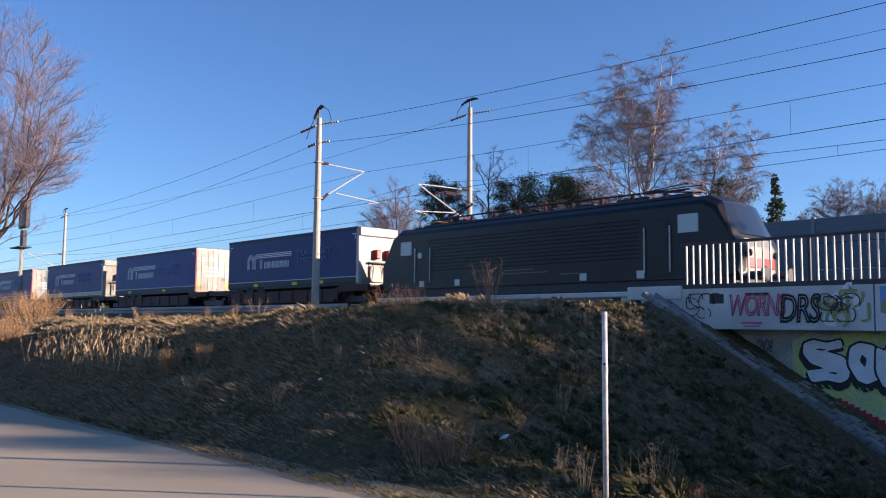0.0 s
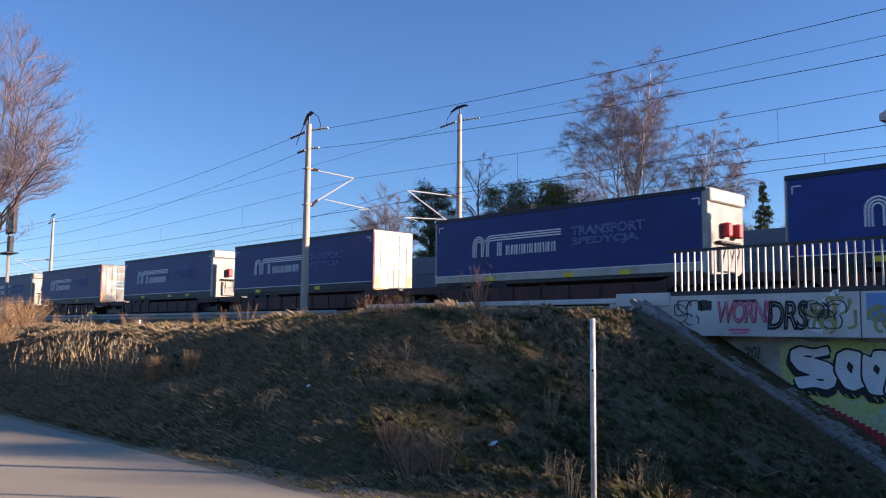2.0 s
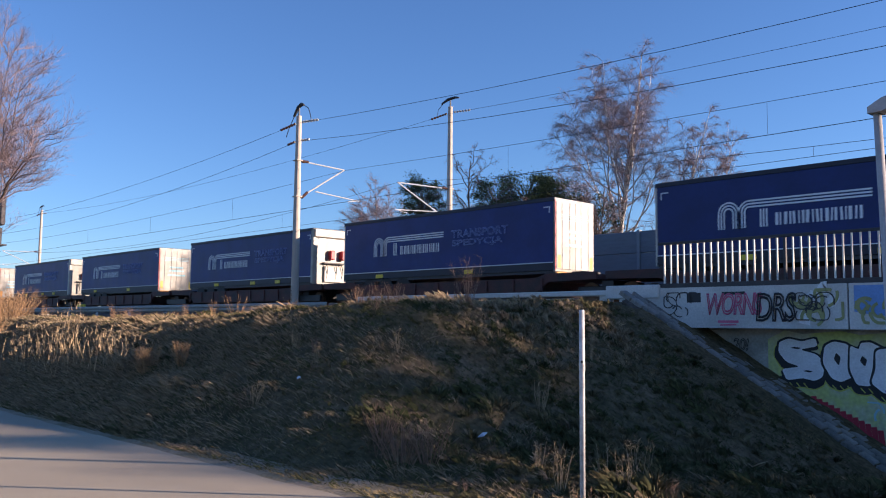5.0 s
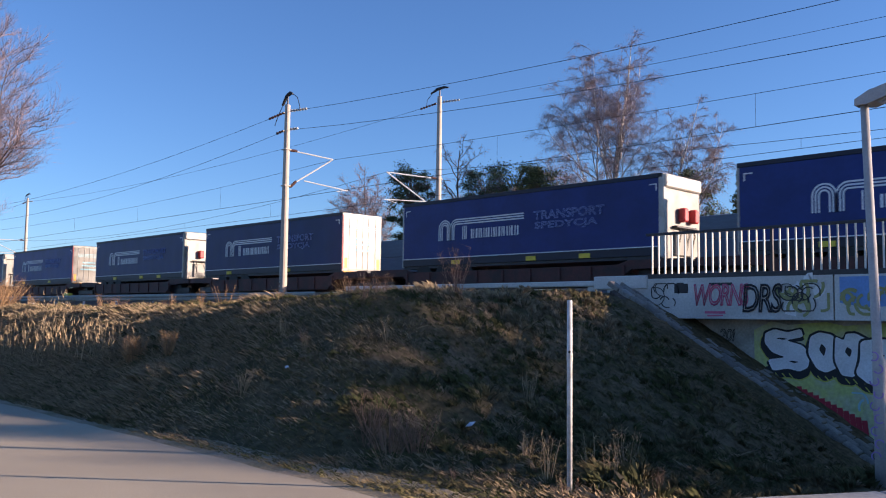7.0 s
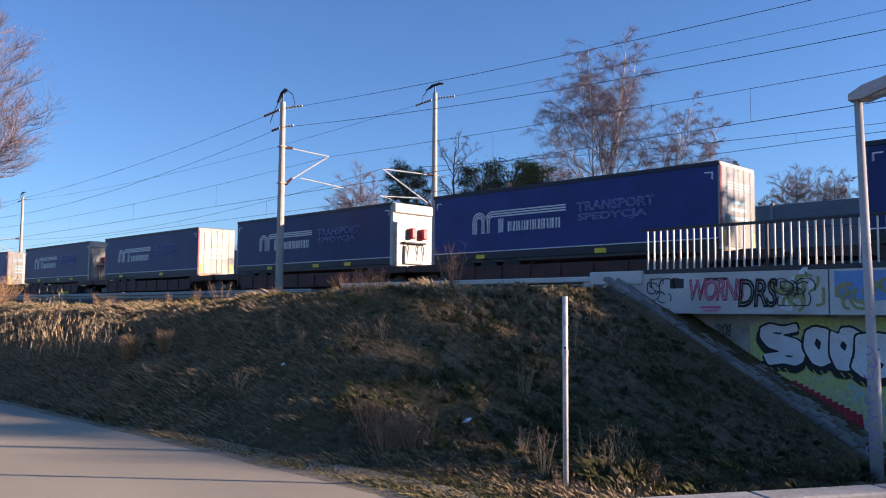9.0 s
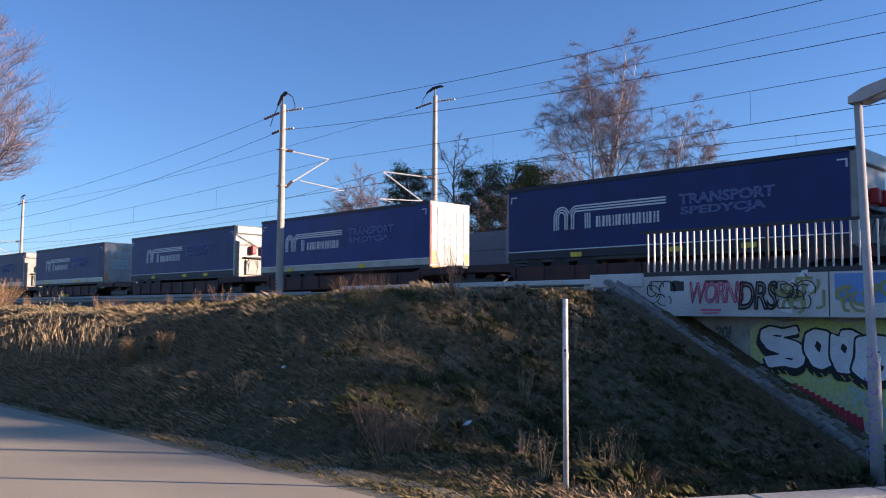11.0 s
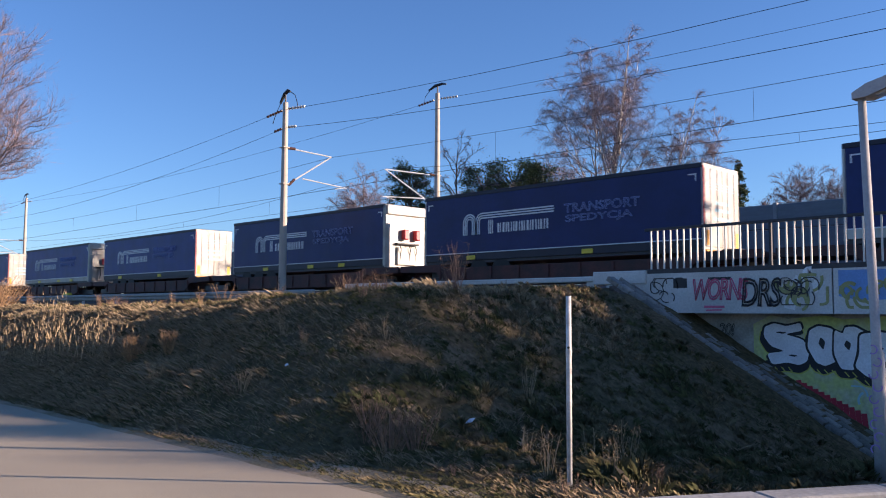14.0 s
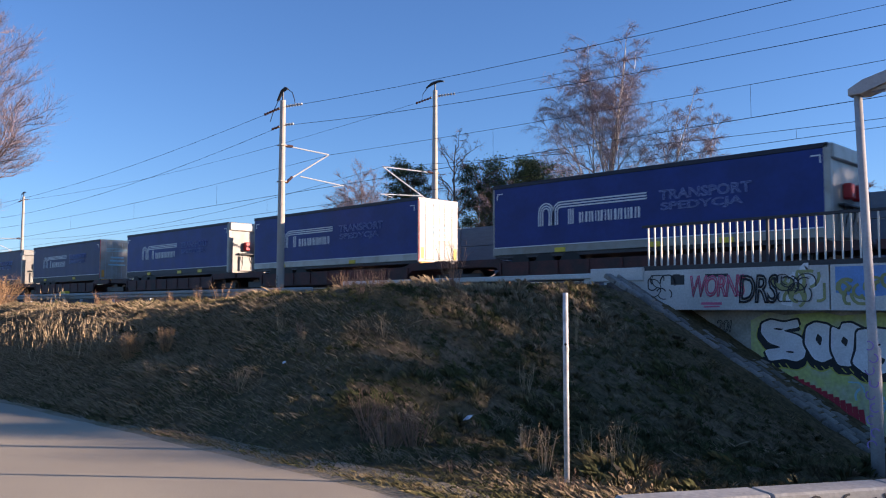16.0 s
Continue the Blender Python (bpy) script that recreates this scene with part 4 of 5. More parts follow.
    # letter outlines, inner marks: (centre, width, height) of dark holes
    shapes = (
        (-7.6, 0.53, ((0, 9.6), (2, 10.6), (4.6, 9.8), (7.4, 10.8), (7.8, 8.8), (4.2, 7.8), (7.6, 6.8), (9.2, 4.6), (8.6, 1.4), (7, 0.4), (4.6, 1), (1.4, 0.2), (0.4, 3.0), (4.2, 3.8), (1.4, 4.8), (-0.2, 7.2)), ((3.4, 8.3, 1.2, 0.3), (5.8, 2.6, 1.0, 0.3))),
        (-6.76, 0.52, ((0.6, 9), (2.4, 10.2), (5, 9.6), (6.4, 6.8), (5.8, 2), (3.6, 0.6), (1.8, 1.4), (0.2, 5)), ((3, 6, 0.7, 1.6),)),
        (-6.24, 0.5, ((0.2, 9.6), (1.8, 8.6), (2.2, 10.2), (4, 10.4), (6.4, 8.8), (5.6, 3), (3.6, 0.2), (1.2, 0.4), (0, 4)), ((2.6, 6, 0.7, 1.3),)),
        (-5.88, 0.36, ((1.2, 10.4), (4.6, 11), (8.6, 10.4), (8.8, 3), (6.4, 0.8), (2.6, 0.4), (0.2, 2.8), (1.2, 6)), ((4.4, 7.2, 1.3, 0.5), (5.4, 3.6, 0.9, 1.0))),
        (-5.12, 0.42, ((0.4, 9), (3, 10), (7, 9.6), (7.6, 4), (6, 0.6), (2, 0.6), (0, 4)), ((3.6, 5.4, 0.8, 1.4),)))
    for i, (x, z, outline, holes) in enumerate(shapes):
        piece = thing("silver_letter", Matrix.Identity(4), "silver bubble letter with black outline on the wall", "graffiti", "graffiti")
        yy = wy - 0.008 - 0.006 * i
        part("glow_line", blob(outline, x, z, 0.11, wy - 0.0045 - 0.0002 * i, (-0.3, -1.5)), PAINT["yellow"], piece, "thin yellow outer line")
        part("drop_shade", blob(outline, x, z, 0.085, wy - 0.0065 - 0.0002 * i, (-0.3, -1.4)), PAINT["black"], piece)
        part("outline", blob(outline, x, z, 0.07, yy - 0.006), PAINT["black"], piece)
        part("fill", blob(outline, x, z, 0.015, yy - 0.009), PAINT["silver"], piece)
        for cx, cz, w, h in holes:
            part("inner_mark", blob([(cx - w, cz), (cx - w * 0.3, cz + h), (cx + w, cz + h * 0.3), (cx + w * 0.4, cz - h)], x, z, 0.0, yy - 0.012), PAINT["black"], piece)
        hl = Form()
        for k in range(3):
            ribbon(hl, [(x + 0.18 + 0.14 * k, z - 0.03), (x + 0.26 + 0.14 * k, z - 0.12)], 0.02, yy - 0.003, thick=0.002)
        part("highlight", hl, PAINT["yellow"], piece)
    red = thing("red_tag", Matrix.Identity(4), "red sprayed strokes low on the underpass wall", "graffiti", "graffiti")
    for i in range(12):
        x = -6.95 + i * 0.11
        f = Form()
        ribbon(f, [(x, 0.26 - 0.05 * i), (x + 0.05, -0.1 - 0.06 * i), (x + 0.16 + 0.05 * (i % 3), -0.25 - 0.06 * i)], 0.1, wy - 0.004 - 0.0005 * i)
        part("stroke", f, PAINT["red"], red)
    scrawl("cyan_tag", -5.9, -5.4, -0.3, 0.15, 8, 0.04, "cyan", wy - 0.008, "pale cyan small tag on the wall", 120)


# ---- trees ----
def strip(f, a, b, w0, w1, rnd, slot=0):
    """A thin three-sided twig."""
    a, b = Vector(a), Vector(b)
    d = (b - a)
    s = d.cross(Vector((rnd.uniform(-1, 1), rnd.uniform(-1, 1), rnd.uniform(-1, 1)))).normalized()
    u = d.normalized().cross(s)
    f.add([a + s * w0, a - s * w0 * 0.5 + u * w0 * 0.8, a - s * w0 * 0.5 - u * w0 * 0.8, b], [(0, 1, 3), (1, 2, 3), (2, 0, 3)], slot)


def bare_tree(name, x, y, z, h, spread, seed, label, bark, twig, limbs=16, subs=7, twigs=12, droop=0.3, start=0.25, rise=0.9, thick=0.012, lean=0.0, trunk_r=None):
    rnd = random.Random(seed)
    t = thing(name, pose(x, y, z), label, "tree", "trees by the railway")
    trunk_r = trunk_r or h * 0.014
    pts = []
    for i in range(9):
        q = i / 8
        pts.append(Vector((lean * q * h + 0.02 * h * math.sin(q * 5 + seed), 0.02 * h * math.cos(q * 4 + seed), h * 0.97 * q - (0.3 if i == 0 else 0))))
    part("trunk", Form().tube(pts, [trunk_r * (1 - 0.9 * i / 8) + 0.01 for i in range(9)], 8), bark, t, smooth=True)
    wood, fine = Form(), Form()

    def along(path, q):
        k = min(int(q * (len(path) - 1)), len(path) - 2)
        return path[k].lerp(path[k + 1], q * (len(path) - 1) - k)

    for i in range(limbs):
        q = start + (0.97 - start) * (i + rnd.random()) / limbs
        base = along(pts, q)
        a = i * 2.4 + rnd.uniform(-0.5, 0.5)
        k = (q - start) / (1 - start)
        length = spread * (0.55 + 0.9 * k * (1 - k) * 2) * rnd.uniform(0.75, 1.15) * (1 - 0.5 * k)
        out = Vector((math.cos(a), math.sin(a), 0))
        path = [base]
        for j in range(1, 6):
            s = j / 5
            path.append(base + out * length * s + Vector((rnd.uniform(-0.1, 0.1) * length, rnd.uniform(-0.1, 0.1) * length, length * (rise * s - droop * s * s))))
        r0 = trunk_r * (1 - 0.85 * q) * 0.55 + 0.008
        wood.tube(path, [r0 * (1 - 0.8 * j / 5) + 0.004 for j in range(6)], 5, caps=False)
        for m in range(subs):
            qs = 0.25 + 0.75 * (m + rnd.random()) / subs
            b0 = along(path, qs)
            sl = length * rnd.uniform(0.25, 0.5)
            d = (out + Vector((rnd.uniform(-1, 1), rnd.uniform(-1, 1), rnd.uniform(-0.1, 1.0)))).normalized()
            mid, tip = b0 + d * sl * 0.55, b0 + d * sl + Vector((0, 0, -droop * sl * 0.6))
            sp = [b0, mid, tip]
            wood.tube(sp, [r0 * 0.35 + 0.004, r0 * 0.2 + 0.004, 0.004], 4, caps=False)
            for n in range(twigs):
                qt = rnd.uniform(0.15, 1)
                c0 = along(sp, qt)
                d2 = (d * 0.6 + Vector((rnd.uniform(-1, 1), rnd.uniform(-1, 1), rnd.uniform(-0.8, 0.8) - droop))).normalized()
                tl = sl * rnd.uniform(0.3, 0.7)
                e = c0 + d2 * tl
                strip(fine, c0, e, thick, 0.002, rnd)
                for w in range(2):
                    c1 = c0.lerp(e, rnd.uniform(0.3, 0.9))
                    strip(fine, c1, c1 + (d2 + Vector((rnd.uniform(-1, 1), rnd.uniform(-1, 1), rnd.uniform(-0.9, 0.5) - droop))) * tl * 0.4, thick * 0.8, 0.002, rnd)
    part("scaffold", wood, bark, t)
    part("crown", fine, twig, t)
    return t


def forked_tree(name, x, y, z, tips, seed, label, bark, twig, trunk_r=0.2, low=0.2, high=0.6, side=13, twigs=13, reach=2.2, hang=0.55, thick=0.008, full=False):
    """A trunk that forks into several leaders, each ending at a tip (dx, dy, height), with side branches and fine twigs; hang < 0: upswept."""
    rnd = random.Random(seed)
    t = thing(name, pose(x, y, z), label, "tree", "trees by the railway")
    main = Vector(tips[0])
    trunk = [Vector((main.x * q ** 1.7 + 0.18 * math.sin(6 * q + seed), main.y * q ** 1.7 + 0.15 * math.cos(5 * q + seed) * q, main.z * q)) for q in (i / 10 for i in range(11))]
    trunk[0] = Vector((0, 0, -0.3))
    part("trunk", Form().tube(trunk, [trunk_r * (1 - i / 10) ** 0.8 + 0.012 for i in range(11)], 9), bark, t, smooth=True)
    fine = Form()

    def along(path, q):
        k = min(int(q * (len(path) - 1)), len(path) - 2)
        return path[k].lerp(path[k + 1], q * (len(path) - 1) - k)

    paths = [trunk]
    more = [Vector(p) * rnd.uniform(0.86, 1.0) + Vector((rnd.gauss(0, 0.7), rnd.gauss(0, 0.7), 0)) for p in tips] if full else []
    for i, tip in enumerate(list(tips[1:]) + more):
        tip = Vector(tip)
        q = low + (high - low) * ((i * 0.618) % 1.0)
        q = min(q, 0.72 * tip.z / main.z)
        a = along(trunk, q)
        c = a + Vector(((tip.x - a.x) * 0.62, (tip.y - a.y) * 0.62, (tip.z - a.z) * 0.36))
        path = []
        for j in range(9):
            u = j / 8
            p = a * (1 - u) ** 2 + c * 2 * u * (1 - u) + tip * u * u
            path.append(p + Vector((rnd.gauss(0, 0.09), rnd.gauss(0, 0.09), 0)) * (1 if 0 < j < 8 else 0))
        r0 = trunk_r * (1 - q) * 0.55
        part("limb", Form().tube(path, [r0 * (1 - j / 8) + 0.008 for j in range(9)], 7), bark, t, smooth=True)
        paths.append(path)
    for n, path in enumerate(paths):
        length = (path[-1] - path[0]).length
        count = int(side * min(1.6, max(0.5, length / 9)))
        for m in range(count):
            q = 0.42 + 0.58 * ((m + rnd.random()) / count) ** 0.8
            a = along(path, q)
            run = (path[-1] - path[0]).normalized()
            d = (run * 0.55 + Vector((rnd.uniform(-1, 1), rnd.uniform(-1, 1), rnd.uniform(-0.1, 0.5)))).normalized()
            l = reach * rnd.uniform(0.5, 1.1) * (1.1 - 0.55 * q)
            b = [a, a + d * l * 0.45 + Vector((0, 0, 0.08 * l)), a + d * l * 0.8, a + d * l + Vector((0, 0, -0.3 * hang * l))]
            fine.tube(b, [0.02 * (1.2 - q) + 0.004, 0.012, 0.008, 0.004], 4, caps=False)
            for k in range(twigs):
                c = along(b, rnd.uniform(0.2, 1.0))
                d2 = (d * 0.7 + Vector((rnd.uniform(-0.7, 0.7), rnd.uniform(-0.7, 0.7), rnd.uniform(-0.3, 0.5) - 0.4 * hang))).normalized()
                tl = rnd.uniform(0.3, 0.8) * l * 0.72
                e = c + d2 * tl
                strip(fine, c, e, thick, 0.002, rnd)
                for w in range(3):
                    c1 = c.lerp(e, rnd.uniform(0.35, 1.0))
                    strip(fine, c1, c1 + (d2 * 0.5 + Vector((rnd.uniform(-0.5, 0.5), rnd.uniform(-0.5, 0.5), rnd.uniform(-0.4, 0.3) - hang))) * tl * 0.8, thick * 0.7, 0.002, rnd)
    part("crown", fine, twig, t)
    return t


def leafy_tree(name, x, y, z, h, spread, seed, label, leaf, clumps=60, leaves=110, start=0.2, size=0.14, cone=False, trunk_r=None):
    rnd = random.Random(seed)
    t = thing(name, pose(x, y, z), label, "tree", "evergreens by the railway")
    part("trunk", Form().tube([(0, 0, -0.3), (0.1, 0, h * 0.5), (0, 0.05, h * 0.95)], [h * 0.016, h * 0.011, 0.02], 7), M_BARK, t, smooth=True)
    wood, crown = Form(), Form()
    for i in range(clumps):
        q = start + (1 - start) * (i + rnd.random()) / clumps
        a = rnd.uniform(0, 6.28)
        k = (q - start) / (1 - start)
        rad = spread * ((1 - k) * 0.95 + 0.05 if cone else (0.35 + 1.1 * math.sqrt(max(k * (1.06 - k), 0)))) * rnd.uniform(0.5, 1.05)
        c = Vector((math.cos(a) * rad, math.sin(a) * rad, h * q + rnd.uniform(-0.3, 0.3) - (0.15 * rad if cone else -0.1 * rad)))
        wood.tube([(0, 0, h * q * (0.97 if cone else 0.85)), c * 0.5 + Vector((0, 0, h * q * 0.47)), c], [0.05, 0.03, 0.01], 4, caps=False)
        cr = spread * rnd.uniform(0.16, 0.3) * ((1.25 - k) if cone else 1.0)
        for n in range(leaves):
            p = c + Vector((rnd.gauss(0, 1), rnd.gauss(0, 1), rnd.gauss(0, 0.6))) * cr * 0.6
            d = Vector((rnd.uniform(-1, 1), rnd.uniform(-1, 1), rnd.uniform(-0.6, 1))).normalized()
            s = d.cross(Vector((rnd.uniform(-1, 1), rnd.uniform(-1, 1), rnd.uniform(-1, 1)))).normalized()
            l = size * rnd.uniform(0.6, 1.4)
            crown.add([p, p + d * l * 0.5 + s * l * 0.28, p + d * l, p + d * l * 0.5 - s * l * 0.28], [(0, 1, 2, 3)])
    part("scaffold", wood, M_BARK, t)
    part("crown", crown, leaf, t)
    return t


def shrub(name, x, y, z, h, r, seed, label, mat, stems=40, thick=0.006, category="shrub", group="shrubs"):
    rnd = random.Random(seed)
    t = thing(name, pose(x, y, z), label, category, group)
    f = Form()
    for i in range(stems):
        a, q = rnd.uniform(0, 6.28), rnd.random() ** 0.7
        b = Vector((math.cos(a), math.sin(a), 0)) * r * 0.25 * q + Vector((0, 0, -0.05))
        e = Vector((math.cos(a) * r * q, math.sin(a) * r * q, h * rnd.uniform(0.5, 1.0)))
        m = b.lerp(e, 0.55) + Vector((rnd.uniform(-1, 1), rnd.uniform(-1, 1), rnd.uniform(0, 1))) * 0.08 * h
        f.tube([b, m, e], [thick, thick * 0.7, thick * 0.25], 3, caps=False)
        for n in range(7):
            c = m.lerp(e, rnd.random()) if n > 1 else b.lerp(m, rnd.uniform(0.5, 1))
            d = Vector((rnd.uniform(-1, 1), rnd.uniform(-1, 1), rnd.uniform(0.1, 1.2))) * h * rnd.uniform(0.08, 0.2)
            strip(f, c, c + d, thick * 0.6, 0.001, rnd)
    part("tangle", f, mat, t)
    return t


def build_trees():
    forked_tree("birch_tree", -33.8, 50.0, 2.2, ((1.6, 0.5, 19.0), (-0.6, -1, 18.2), (-2.7, 0.5, 18.6), (-4.3, 0, 16.2), (3.0, -0.5, 17.0), (-5.0, 0.8, 12.4), (3.6, 0.6, 12.6), (0.6, 2, 16), (0.8, -2, 15), (-3.4, -1.5, 14), (2.6, 1.5, 10.6), (-5.4, 1, 10.2), (-1.6, 0.4, 16.4), (2.2, -1.2, 14.2)),
                3, "tall leafless white-barked birch with reddish drooping twigs", M_BIRCH, M_TWIG, 0.19, 0.2, 0.6, 19, 30, 2.4, 0.6, 0.0068, True)
    forked_tree("birch_tree", -30.4, 52.0, 2.2, ((2.3, 0, 14.0), (3.7, 0.3, 12.6), (0.9, -0.5, 12.6), (3.2, 0.5, 10.4), (0, 0.3, 10.8), (1.8, -0.6, 12), (4.2, 0.2, 11)),
                8, "smaller leaning leafless birch with reddish drooping twigs", M_BIRCH, M_TWIG, 0.11, 0.25, 0.6, 16, 28, 2.0, 0.6, 0.0068, True)
    forked_tree("bare_tree", -61.5, 50.5, 2.0, ((0.3, 0, 12.4), (-2, 0.5, 11.6), (2, 0, 11.6), (-3.4, -0.6, 9.6), (3.4, 0.6, 9.8), (-1, 1.5, 10.5), (1.2, -1.5, 10), (-3.8, 0, 7.4), (3.6, 0, 7.4)),
                11, "leafless grey-brown tree with fine twigs", M_BARK, M_TWIG, 0.15, 0.15, 0.5, 18, 28, 2.5, 0.1, 0.0095, True)
    forked_tree("bare_tree", -67.0, 53.0, 2.0, ((0.3, 0, 9.8), (-2, 0.5, 9), (2, 0, 9), (-3, -0.6, 7), (3, 0.6, 7.4), (1.2, -1.5, 8)),
                12, "low leafless grey-brown tree with fine twigs", M_BARK, M_TWIG, 0.12, 0.15, 0.5, 20, 22, 2.0, 0.1, 0.012)
    bare_tree("bare_tree", -41.0, 42.5, 2.1, 11.4, 3.2, 13, "leafless dark-stemmed tree beside evergreens", M_BARK, M_TWIG, 20, 6, 10, 0.1, 0.2, 1.3, 0.01)
    bare_tree("bare_tree", -37.0, 43.5, 2.1, 7.6, 3.2, 14, "leafless brown bushy tree behind the barrier", M_BARK, M_TWIG, 24, 7, 12, 0.15, 0.1, 1.2, 0.012)
    bare_tree("bare_tree", -31.5, 44.5, 2.1, 8.6, 3.2, 15, "leafless brown bushy tree behind the barrier", M_BARK, M_TWIG, 24, 7, 12, 0.15, 0.1, 1.2, 0.012)
    bare_tree("bare_tree", -26.5, 47.0, 2.1, 8.0, 3.2, 16, "leafless brown bushy tree behind the barrier", M_BARK, M_TWIG, 22, 7, 12, 0.15, 0.1, 1.2, 0.012)
    for i, (x, y, h, s) in enumerate(((-47.0, 116, 19.2, 1.0), (-41.2, 114, 17.8, 0.9), (-53.5, 119, 15.5, 1.0), (-35.2, 118, 15, 1.0))):
        forked_tree("bare_tree", x, y, 2.0, ((0.3, 0, h), (-2.2 * s, 0.5, h * 0.94), (2.2 * s, 0, h * 0.95), (-3.8 * s, -0.6, h * 0.82), (3.8 * s, 0.6, h * 0.84), (-1, 1.5, h * 0.88), (1.2, -1.5, h * 0.85), (-4.4 * s, 0, h * 0.7), (4.4 * s, 0, h * 0.68)),
                    30 + i, "distant leafless pale brown tree", M_BARK, M_TWIG, 0.2, 0.25, 0.55, 16, 24, 3.2, 0.15, 0.015, True)
    for i, (x, y, h, s) in enumerate(((-88, 60, 9, 4.5), (-96, 62, 8, 4.5), (-110, 66, 9, 5), (-126, 64, 10, 5), (-75, 56, 8, 4))):
        bare_tree("bare_tree", x, y, 2.0, h, s, 50 + i, "low distant leafless brown tree", M_BARK, M_TWIG, 18, 6, 10, 0.2, 0.1, 1.1, 0.02)
    forked_tree("willow_tree", -36.9, 9.0, 1.2, ((0.8, 0, 11.4), (4.3, 0.5, 10.3), (7.2, -0.3, 7.6), (6.0, 0.5, 9.2), (5.8, -0.8, 5.4), (-2, 0, 11), (2.6, 0.6, 11), (7.8, 0.2, 5.9), (3.6, -1, 8.2), (-4, 0, 9), (5.2, 1, 7.2), (1.6, -1.2, 9.6), (6.8, 0.8, 6.6), (4.8, -0.4, 4.2)),
                21, "leafless willow with long upswept brown twigs", M_BARK, M_TWIG, 0.13, 0.08, 0.35, 24, 20, 2.4, -0.25, 0.0056)
    leafy_tree("pine_tree", -44.2, 40.6, 2.1, 9.7, 1.7, 41, "dark green pine behind the mast", M_NEEDLE, 100, 210, 0.3, 0.12)
    leafy_tree("pine_tree", -41.4, 45.5, 2.1, 9.8, 2.1, 42, "dark green pine among bare shrubs", M_NEEDLE, 110, 200, 0.25, 0.12)
    leafy_tree("evergreen_tree", -38.6, 45.5, 2.1, 9.9, 2.4, 43, "olive green evergreen tree behind the barrier", M_LEAF, 140, 210, 0.2, 0.12)
    leafy_tree("evergreen_tree", -36.6, 46.5, 2.1, 9.4, 1.9, 44, "olive green evergreen tree behind the barrier", M_LEAF, 110, 200, 0.2, 0.12)
    leafy_tree("pine_tree", -28.0, 52.0, 2.1, 9.3, 1.7, 45, "brownish green pine beside the birches", M_LEAF, 60, 140, 0.35, 0.13)
    leafy_tree("spruce_tree", -26.4, 55.0, 2.1, 9.7, 1.6, 46, "slim dark spruce behind the barrier", M_NEEDLE, 150, 70, 0.1, 0.13, cone=True)
    leafy_tree("pine_tree", -34.2, 47.5, 2.1, 8.4, 2.0, 47, "dark green pine below the birch", M_NEEDLE, 70, 120, 0.25, 0.13)

    # added row out of view: heights shade the slope, leave rim and road sunlit
    for i, (x, h) in enumerate(((12.5, 12.0), (16.4, 12.0), (20.3, 11.6), (24.2, 11.0), (28.0, 11.0), (32.5, 14.5), (36.6, 13.6), (40.2, 13.0), (43.8, 12.7))):
        leafy_tree("evergreen_tree", x, 45.0 + (i % 2) * 1.2, 2.1, h, 2.7, 80 + i, "dense dark evergreen out of view, added to shade the slope", M_NEEDLE, 80, 95, 0.08, 0.4)


